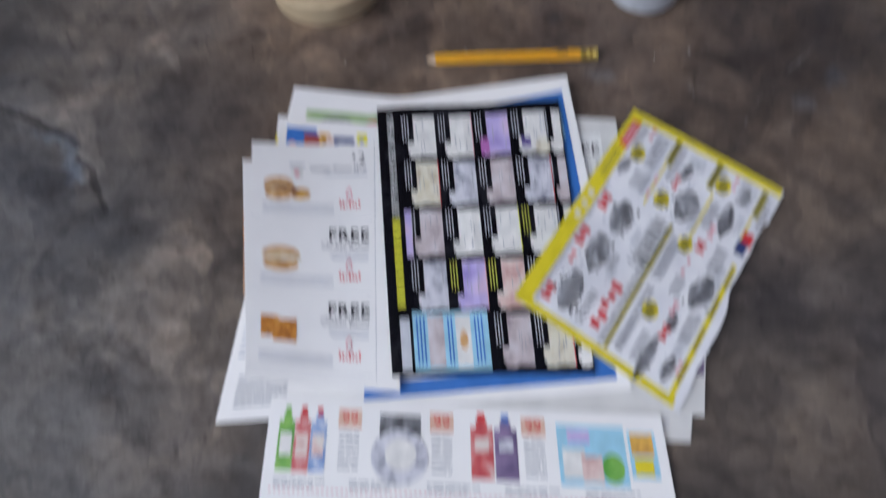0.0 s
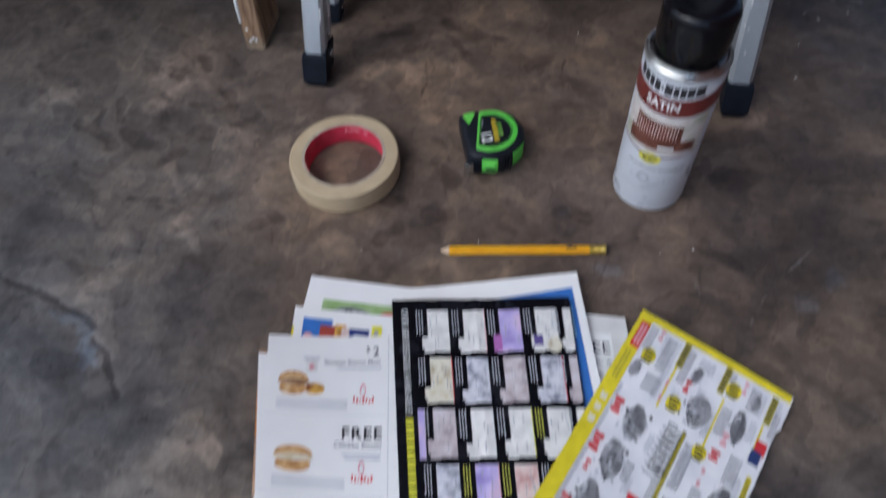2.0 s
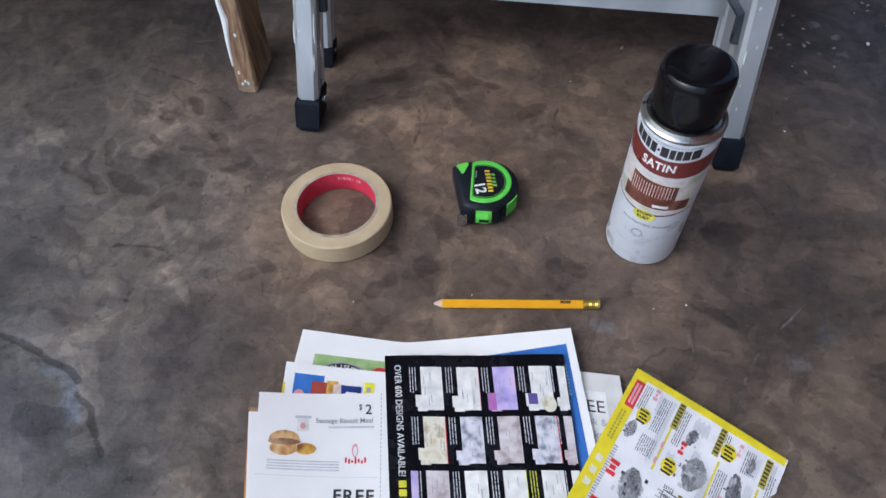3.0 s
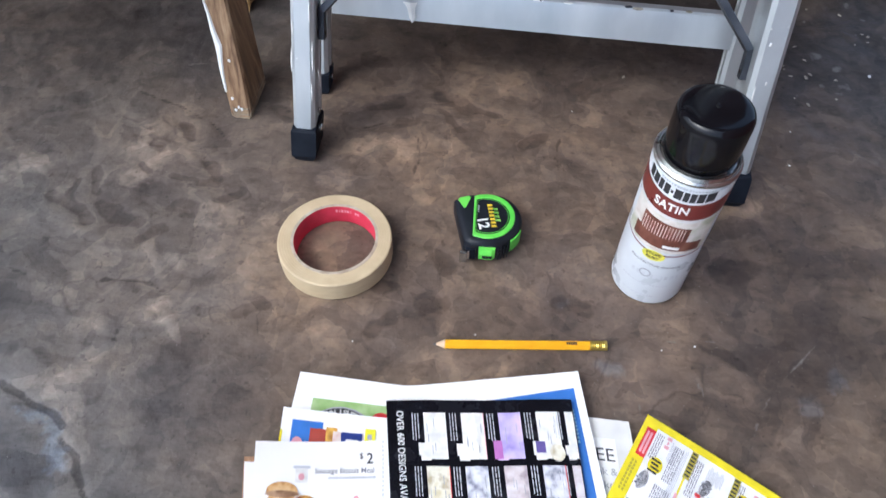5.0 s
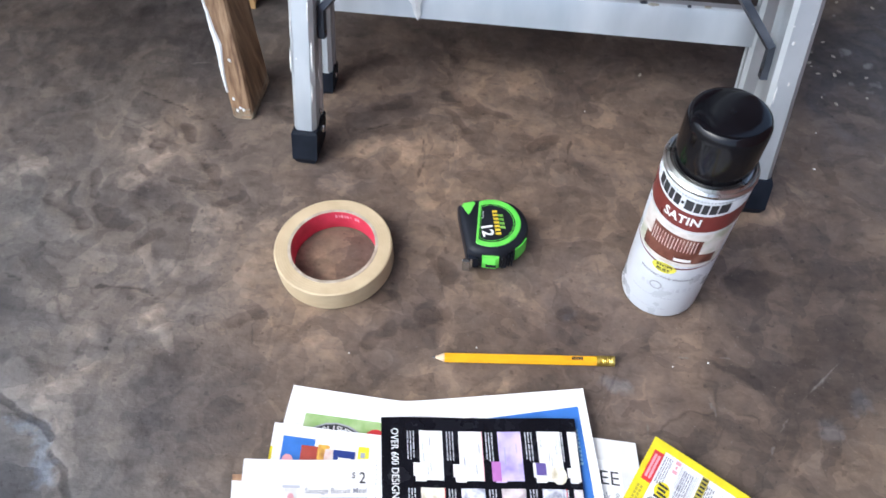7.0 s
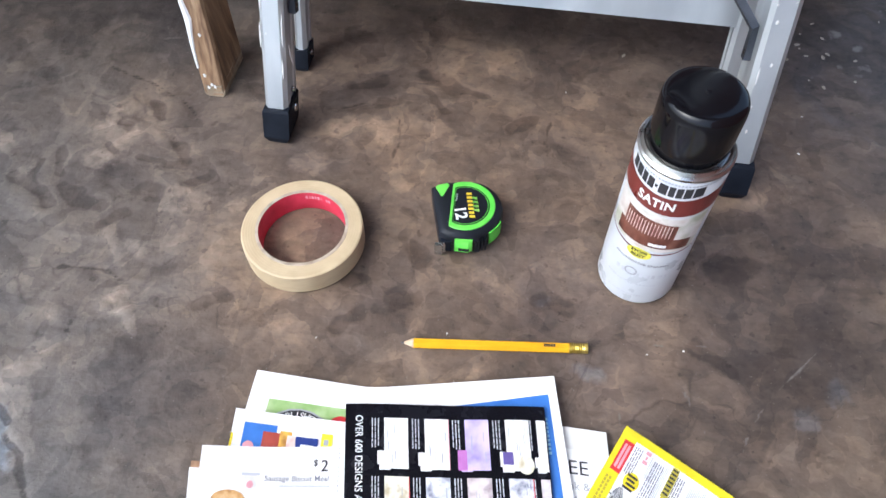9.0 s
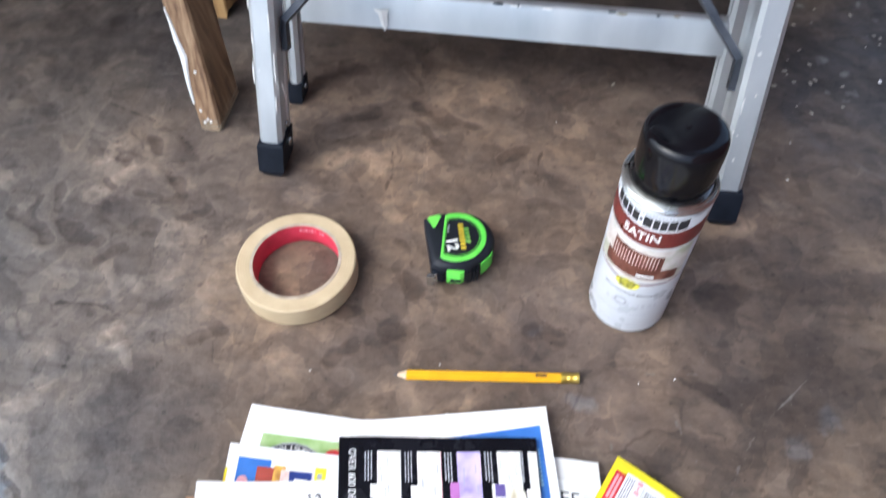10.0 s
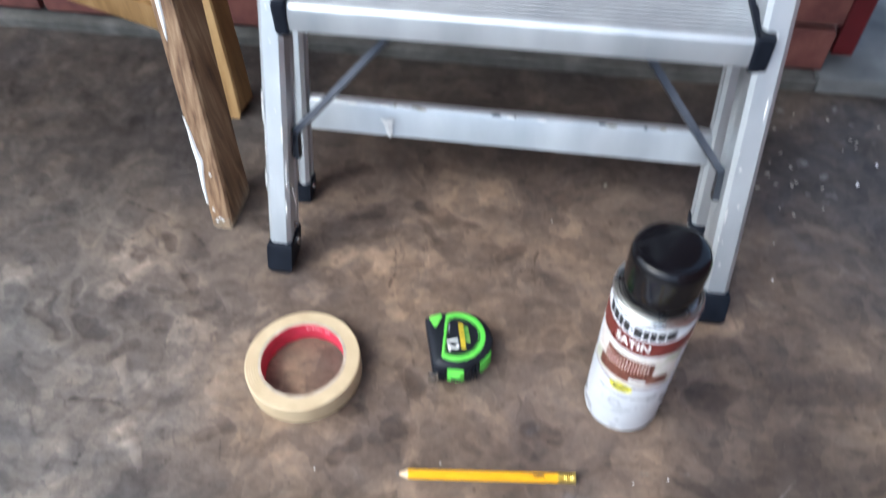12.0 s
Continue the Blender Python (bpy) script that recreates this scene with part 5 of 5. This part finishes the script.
    for u, v, w, h in ((0.20, 0.05, 0.06, 0.10), (0.27, 0.05, 0.04, 0.30), (0.44, 0.05, 0.10, 0.08), (0.50, 0.18, 0.05, 0.10), (0.37, 0.24, 0.05, 0.10), (0.60, 0.24, 0.05, 0.14), (0.83, 0.06, 0.04, 0.10), (0.83, 0.18, 0.05, 0.10), (0.93, 0.05, 0.03, 0.12), (0.57, 0.44, 0.06, 0.16), (0.37, 0.46, 0.04, 0.10), (0.36, 0.66, 0.05, 0.10), (0.20, 0.56, 0.05, 0.06), (0.19, 0.74, 0.05, 0.07), (0.57, 0.80, 0.05, 0.14), (0.86, 0.42, 0.05, 0.20), (0.84, 0.72, 0.06, 0.14)):
        pale_rows += [(u + 0.009 * j, u + 0.009 * j + 0.005, v + 0.02 * rnd.random(), v + h - 0.02 * rnd.random()) for j in range(int(w / 0.009))]
    part("text_stripe", s.bars(pale_rows, 0.0004), PALEINK, ob)
    frame_bars = [(0.435, 0.439, 0.40, 0.60), (0.520, 0.524, 0.40, 0.60), (0.435, 0.524, 0.40, 0.404), (0.435, 0.524, 0.596, 0.60)]
    for j in range(7):
        frame_bars += [(0.447 + 0.011 * j, 0.452 + 0.011 * j, 0.415 + 0.03 * q, 0.415 + 0.03 * q + 0.012 + 0.015 * rnd.random()) for q in range(6)]
    part("text_frame", s.bars(frame_bars, 0.0007), INK, ob)
    part("corner_picture", s.patch(0.895, 0.958, 0.245, 0.30, 0.0008), RED, ob)
    part("corner_picture", s.patch(0.885, 0.945, 0.29, 0.35, 0.0010), print_material("deep_blue_ink", (0.03, 0.05, 0.16)), ob)


build_large_newspaper()
build_grocery_flyer()
build_newsprint()
build_spread()
build_product_sheet()
build_coupons()
build_order_form()
build_yellow_flyer()


# ---- spray can ----
CAN = (0.1925, 0.0915)


def build_can():
    can = thing("spray_can", "white spray paint can with maroon satin label and glossy black cap", "spray can", Matrix.Translation((*CAN, 0.0)))
    R = 0.0336
    part("body", lathe([(0.026, 0.003), (0.030, 0.0), (R - 0.0005, 0.0015), (R, 0.004), (R, 0.1610), (R - 0.0008, 0.1630), (0.010, 0.1635)], 96), CAN_WHITE, can, "white glossy label", smooth=35)
    part("rim", lathe([(0.012, 0.160), (R - 0.001, 0.1630), (R + 0.0004, 0.1645), (R + 0.0006, 0.1665), (R - 0.0008, 0.1680), (0.0318, 0.1674), (0.0310, 0.1690), (0.0304, 0.1702), (0.0297, 0.1697), (0.0292, 0.1685), (0.012, 0.1690)], 96), TIN, can, "bare tin rim", smooth=35)
    cap = [(0.010, 0.1685), (0.0276, 0.1685), (0.0280, 0.1695), (0.0286, 0.1870), (0.0286, 0.2060), (0.0282, 0.2098), (0.0270, 0.2130), (0.0250, 0.2148), (0.0222, 0.2155), (0.0180, 0.2158), (0.0100, 0.2159), (0.0022, 0.2159), (0.0019, 0.2166), (0.0004, 0.2168)]
    part("cap", lathe(cap, 96), CAP_BLACK, can, "glossy black plastic cap", smooth=35)
    front = math.atan2(-0.37, -0.135)

    def wrap(a, z, lift):
        r = R + lift
        return Vector((r * math.cos(front + a), r * math.sin(front + a), z))

    def band(a0, a1, low, high, lift, n=40):
        """A printed field round the can; low and high are heights over the angle."""
        bm = bmesh.new()
        rows = []
        for k in range(n + 1):
            a = a0 + (a1 - a0) * k / n
            rows.append([bm.verts.new(wrap(a, low(a) * (1 - t) + high(a) * t, lift)) for t in (0, 0.5, 1)])
        for p, q in zip(rows, rows[1:]):
            for i in range(2):
                bm.faces.new((p[i], q[i], q[i + 1], p[i + 1]))
        return bm

    def words(body, a, z, size, lift=0.0004, spacing=1.0, rise=0.0, length=0.0):
        verts, faces = lettering(body, size, spacing, 0.03)
        wide = length / (max(p.x for p in verts) - min(p.x for p in verts)) if length else 1.0
        return warped(verts, faces, lambda p: wrap(a + p.x * wide / R, z + p.y + rise * (p.x / R) ** 2, lift))

    def dashes(a0, a1, z, h, n, seed, rise=0.0, lift=0.0004):
        rnd = random.Random(seed)
        bm = bmesh.new()
        step = (a1 - a0) / n
        for k in range(n):
            x0 = a0 + step * k
            x1 = x0 + step * (0.45 + 0.4 * rnd.random())
            f = lambda x: rise * x * x
            bm.faces.new([bm.verts.new(wrap(x, z + f(x) + dz, lift)) for x, dz in ((x0, 0), (x1, 0), (x1, h), (x0, h))])
        return bm

    def slats(a0, a1, z, h, n):
        bm = bmesh.new()
        for k in range(n):
            x0 = a0 + (a1 - a0) * k / n
            bm.faces.new([bm.verts.new(wrap(x, z + dz, 0.00042)) for x, dz in ((x0, 0), (x0 + 0.018, 0), (x0 + 0.018, h), (x0, h))])
        return bm

    arc = 0.0055
    part("maroon_band", band(-1.9, 1.9, lambda a: 0.1255 + arc * a * a * 0.6, lambda a: 0.1440 + arc * a * a * 0.9, 0.00020), MAROON, can)
    part("band_edge", band(-1.9, 1.9, lambda a: 0.1238 + arc * a * a * 0.6, lambda a: 0.1250 + arc * a * a * 0.6, 0.00025), HAZE, can)
    a0 = -1.02
    for wide, tall in ((0.165, 1), (0.165, 1), (0.125, 1), (0.150, 1), (0.060, 0.3), (0.185, 1), (0.125, 1), (0.130, 1), (0.160, 1), (0.215, 1)):
        low = 0.1470 + 0.0102 * (1 - tall) * 0.5
        part("brand_bar", band(a0, a0 + wide, lambda a: low + arc * a * a * 0.9, lambda a: low + 0.0102 * tall + arc * a * a * 0.9, 0.0004, 4), INK, can)
        a0 += wide + 0.030
    part("small_print", dashes(-0.62, 1.05, 0.1592, 0.0016, 24, 4, arc * 0.5), GREYINK, can)
    part("satin_word", words("SATIN", -0.16, 0.1352, 0.0118, 0.0005, 1.05, arc * 0.7, 0.0285), WHITE_INK, can)
    part("picture_field", band(-1.15, 1.15, lambda a: 0.0800 + arc * a * a * 0.4, lambda a: 0.1225 + arc * a * a * 0.6, 0.00018), HAZE, can)
    part("bench_picture", band(-0.72, 0.52, lambda a: 0.0865 + 0.002 * a, lambda a: 0.1160 - 0.003 * a, 0.00028), DECK, can)
    part("bench_picture", band(-0.86, 0.95, lambda a: 0.0845, lambda a: 0.0985 - 0.002 * a, 0.00034), DECK, can)
    part("bench_slats", slats(-0.66, 0.46, 0.0985, 0.0150, 15), CHECK_PINK, can)
    part("bench_cushion", band(0.02, 0.42, lambda a: 0.0865, lambda a: 0.0900, 0.00045), WHITE_INK, can)
    part("label_rule", band(-1.9, 1.9, lambda a: 0.0752 + arc * a * a * 0.8, lambda a: 0.0768 + arc * a * a * 0.8, 0.00030), MAROON, can)
    bm = bmesh.new()
    for rx, rz, lift in ((0.30, 0.0064, 0.0006),):
        c = bm.verts.new(wrap(-0.10, 0.0730, lift))
        ring = [bm.verts.new(wrap(-0.10 + rx * math.cos(k * math.tau / 28), 0.0730 + rz * math.sin(k * math.tau / 28), lift)) for k in range(28)]
        for k in range(28):
            bm.faces.new((c, ring[k], ring[(k + 1) % 28]))
    part("yellow_badge", bm, print_material("badge_yellow", (0.72, 0.66, 0.08)), can)
    part("badge_words", words("STOPS", -0.10, 0.0754, 0.0044, 0.0009, 1.0, 0, 0.0130), INK, can)
    part("badge_words", words("RUST", -0.10, 0.0706, 0.0044, 0.0009, 1.0, 0, 0.0110), INK, can)
    part("enamel_words", words("PROTECTIVE ENAMEL", 0.04, 0.0600, 0.0036, 0.0004, 1.05, arc * 0.5, 0.046), DIMINK, can)
    part("small_print", dashes(-0.55, 0.35, 0.0130, 0.0022, 14, 15, 0), PALEINK, can)
    part("small_print", dashes(-0.50, 0.85, 0.0420, 0.0050, 9, 16, 0), PALEINK, can)
    part("small_print", dashes(-0.70, 0.60, 0.0300, 0.0020, 16, 17, 0), PALEINK, can)
    bm = bmesh.new()
    o = [bm.verts.new(wrap(-0.12 + 0.16 * math.cos(k * math.tau / 20), 0.0470 + 0.0054 * math.sin(k * math.tau / 20), 0.0005)) for k in range(20)]
    i_ = [bm.verts.new(wrap(-0.12 + 0.12 * math.cos(k * math.tau / 20), 0.0470 + 0.0040 * math.sin(k * math.tau / 20), 0.0005)) for k in range(20)]
    for k in range(20):
        j = (k + 1) % 20
        bm.faces.new((o[k], o[j], i_[j], i_[k]))
    part("seal_mark", bm, GREYINK, can)


build_can()


# ---- masking tape ----
def build_tape():
    roll = thing("masking_tape", "roll of cream masking tape with a red card core", "tape", Matrix.Translation((-0.1055, 0.0945, 0.0005)))
    ro, ri, h = 0.0540, 0.0403, 0.0235
    prof = [(ri, 0.0), (ro - 0.0012, 0.0), (ro, 0.001), (ro + 0.0003, h * 0.5), (ro, h - 0.001), (ro - 0.0012, h)]
    n = 14
    for k in range(n):
        r = ro - 0.0016 - (ro - ri - 0.002) * k / n
        prof += [(r, h + 0.00006 * math.sin(k * 2.3)), (r - 0.0003, h - 0.00002)]
    prof += [(ri, h), (ri, 0.0)]
    part("tape_roll", lathe(prof, 128, False), MASKING, roll, smooth=40)
    part("core", lathe([(ri + 0.0001, 0.0005), (ri + 0.0001, h - 0.0003), (ri - 0.0016, h - 0.0003), (ri - 0.0018, h - 0.001), (ri - 0.0018, 0.0005), (ri + 0.0001, 0.0005)], 128, False), CORE_RED, roll, "red printed card core", smooth=40)
    part("core_rim", lathe([(ri + 0.0010, h - 0.0004), (ri + 0.0010, h + 0.00045), (ri - 0.0017, h + 0.0003), (ri - 0.0017, h - 0.0004)], 128, False), CARD, roll, smooth=40)
    bm = bmesh.new()
    rnd = random.Random(2)
    for k in range(9):
        a = radians(62 + 4.2 * k)
        b = a + radians(2.2 + 1.4 * rnd.random())
        bm.faces.new([bm.verts.new((0.0385 * math.cos(t), 0.0385 * math.sin(t), z)) for t, z in ((a, 0.0145), (b, 0.0145), (b, 0.0185), (a, 0.0185))])
    part("core_print", bm, PINK, roll)


build_tape()


# ---- tape measure ----
def build_measure():
    tm = thing("tape_measure", "black and lime green tape measure lying on its side", "tape measure", Matrix.Translation((0.0, 0.0, 0.0005)))
    H = 0.027

    def outline(grow=0.0):
        cx, cy, r = 0.0405, 0.1285, 0.0312 + grow
        pts = [(0.0042 - grow, 0.1500 + grow), (0.018, 0.1570 + grow)]
        for k in range(19):
            a = radians(104 - k * 9.1)
            pts.append((cx + r * math.cos(a), cy + r * math.sin(a)))
        pts += [(0.052, 0.0955 - grow), (0.024, 0.0955 - grow), (0.0165 - grow, 0.0985 - grow)]
        return pts

    def rings(levels):
        return loft([[Vector((x, y, z)) for x, y in outline(g)] for z, g in levels])

    part("case", rings([(0.0, -0.004), (0.002, -0.001), (0.005, 0.0), (H - 0.006, 0.0), (H - 0.002, -0.0015), (H, -0.005)]), BLACK_PLASTIC, tm, smooth=40)

    def face(r0, r1, z0, z1, cut, name, mat, label=""):
        """A raised D-shaped ring or plate on the upper side."""
        cx, cy = 0.0372, 0.1290
        def ring(r, z):
            out = []
            for k in range(48):
                a = k * math.tau / 48
                x, y = r * math.cos(a), r * math.sin(a)
                x = max(x, -cut * r)
                out.append(Vector((cx + x, cy + y, z)))
            return out
        if r0:
            secs = [ring(r1, z0), ring(r1, z1 - 0.0006), ring(r1 - 0.0006, z1), ring(r0 + 0.0004, z1), ring(r0, z1 - 0.0006), ring(r0, z0)]
            return part(name, loft(secs, True, False), mat, tm, label, smooth=40)
        return part(name, loft([ring(r1, z0), ring(r1, z1)]), mat, tm, label)

    face(0.0222, 0.0272, H - 0.004, H + 0.0012, 0.47, "green_ring", GREEN, "lime green plastic ring")
    face(0, 0.0223, H - 0.004, H + 0.0004, 0.47, "label_plate", BLACK_PLASTIC)
    face(0.0206, 0.0211, H - 0.004, H + 0.0007, 0.46, "label_rule", GREEN)
    wedge = [(0.0085, 0.1475), (0.0105, 0.1500), (0.0190, 0.1528), (0.0208, 0.1508), (0.0165, 0.1385), (0.0148, 0.1375)]
    part("green_wedge", loft([[Vector((x, y, z)) for x, y in wedge] for z in (H - 0.006, H + 0.0007)]), GREEN, tm)
    part("lock_button", loft([[Vector((x, y, z)) for x, y in ((0.031, 0.0975), (0.031, 0.0905 + o), (0.043, 0.0898 + o), (0.0465, 0.0920 + o), (0.0465, 0.0975))] for z, o in ((0.007, 0.002), (0.010, 0), (H - 0.010, 0), (H - 0.005, 0.0025))]), GREEN, tm, "lime green lock button")
    part("button_slot", box(0.0345, 0.0440, 0.0886, 0.0910, 0.0130, 0.0155, 0.0004), BLACK_PLASTIC, tm)
    for k in range(4):
        x = 0.0490 + 0.0028 * k
        part("grip_rib", box(x, x + 0.0014, 0.0935 + 0.0012 * k, 0.0985 + 0.002 * k, 0.006, H - 0.006, 0.0004), BLACK_PLASTIC, tm)
    arc = []
    for r in (0.0309, 0.0320):
        arc.append([(0.0405 + r * math.cos(radians(a)), 0.1285 + r * math.sin(radians(a))) for a in range(-50, -14, 6)])
    poly = arc[0] + arc[1][::-1]
    part("green_accent", loft([[Vector((x, y, z)) for x, y in poly] for z in (0.006, H - 0.004)]), GREEN, tm)
    part("blade_mouth", box(0.0185, 0.0280, 0.0938, 0.0975, 0.004, H - 0.008, 0.0006), RUBBER, tm)
    hook = part("end_hook", box(0.0132, 0.0200, 0.0905, 0.0940, 0.002, 0.017, 0.0006), CHROME, tm, "bent steel end hook")
    part("blade_end", box(0.0202, 0.0225, 0.0925, 0.0937, 0.004, 0.018, 0.0002), CHROME, hook)
    top = H + 0.0010

    def on_plate(verts, faces, cx, cy, turn):
        c, s = math.cos(radians(turn)), math.sin(radians(turn))
        return warped(verts, faces, lambda p: Vector((cx + p.x * c - p.y * s, cy + p.x * s + p.y * c, top)))

    v, f = lettering("12", 0.0145, 1.0, 0.03)
    part("number", on_plate(v, f, 0.0335, 0.1200, -75), WHITE_INK, tm)
    bm = bmesh.new()
    for k in range(7):
        y = 0.1420 - 0.0042 * k
        x = 0.0395 + 0.0008 * k
        bm.faces.new([bm.verts.new((x + a, y + b, top)) for a, b in ((-0.0022, -0.0015), (0.0026, -0.0010), (0.0022, 0.0016), (-0.0026, 0.0011))])
    part("print_bars", bm, print_material("amber_ink", (0.70, 0.52, 0.03)), tm)
    bm = bmesh.new()
    for k in range(4):
        x, y = 0.0435 + 0.0010 * k, 0.1380 - 0.0045 * k
        bm.faces.new([bm.verts.new((x + a, y + b, top)) for a, b in ((-0.001, -0.0012), (0.004, -0.0018), (0.0035, 0.0012), (-0.0015, 0.0010))])
    part("print_bars", bm, LEAF, tm)
    bm = bmesh.new()
    for k in range(4):
        y = 0.1405 - 0.0022 * k
        bm.faces.new([bm.verts.new((0.0288 + a, y + b, top)) for a, b in ((-0.0006, -0.0007), (0.0008, -0.0007), (0.0008, 0.0007), (-0.0006, 0.0007))])
    part("print_bars", bm, GREYINK, tm)


build_measure()


# ---- pencil ----
def build_pencil():
    L = 0.1540
    m = Matrix.Translation((-0.0053, -0.0003, 0.0042)) @ Matrix.Rotation(math.atan2(0.009, 0.1484), 4, "Z")
    pen = thing("pencil", "yellow hexagonal wooden pencil with a brass ferrule", "pencil", m)
    R = 0.0044

    def hexa(x, r, turn=0):
        return [Vector((x, r * math.cos(radians(turn + 60 * k)), r * math.sin(radians(turn + 60 * k)))) for k in range(6)]

    def circ(x, r, n=24):
        return [Vector((x, r * math.cos(k * math.tau / n), r * math.sin(k * math.tau / n))) for k in range(n)]
    part("shaft", loft([hexa(0.0105, R * 0.97), hexa(0.0115, R), hexa(L - 0.0150, R)]), PENCIL, pen)
    part("sharpened_cone", loft([circ(0.0030, 0.0010), circ(0.0110, 0.0041)]), CEDAR, pen)
    part("lead", loft([circ(0.0, 0.0003), circ(0.0012, 0.0007), circ(0.0032, 0.00105)]), GRAPHITE, pen)
    secs = []
    for k in range(29):
        x = L - 0.0152 + 0.0152 * k / 28
        secs.append(circ(x, 0.0042 + (0.00032 * math.sin(k * 1.9) if 3 < k < 25 else 0.0002)))
    part("ferrule", loft(secs), BRASS, pen, "ridged brass ferrule", smooth=40)
    bm = bmesh.new()
    rnd = random.Random(5)
    x = L - 0.036
    z = R * 0.866 + 0.00015
    while x < L - 0.0275:
        w = 0.0007 + 0.0012 * rnd.random()
        bm.faces.new([bm.verts.new((x + a * w, b, z)) for a, b in ((0, -0.0014), (1, -0.0014), (1, 0.0014), (0, 0.0014))])
        x += w + 0.0003
    part("imprint", bm, INK, pen)


build_pencil()


# ---- chips and crumbs on the concrete ----
def build_chips():
    rnd = random.Random(11)
    spots = [(0.032, 0.0135), (0.042, -0.030), (0.198, 0.010), (0.228, 0.016), (0.372, 0.297), (0.193, 0.374), (0.130, 0.310), (-0.077, -0.001), (-0.258, 0.010), (0.36, 0.245)]
    spots += [(0.37 + 0.30 * rnd.random() ** 1.2, 0.34 + 0.21 * rnd.random()) for _ in range(44)]
    for k, (x, y) in enumerate(spots):
        s = 0.0004 + 0.0006 * rnd.random() + (0.0004 + 0.0009 * rnd.random() if y > 0.33 else 0)
        ob = mesh_object("paint_chip", blob((0, 0, 0), s * (1 + 1.2 * rnd.random()), s, s * 0.35, 80 + k), DUSTY_CHIP if y > 0.33 and k % 9 else PAINT)
        ob.matrix_world = Matrix.Translation((x, y, 0.0008)) @ Matrix.Rotation(rnd.random() * 6, 4, "Z")
        tagged(ob, "tiny white paint chip lying on the concrete", "paint chip", "paint chips on the patio")


build_chips()
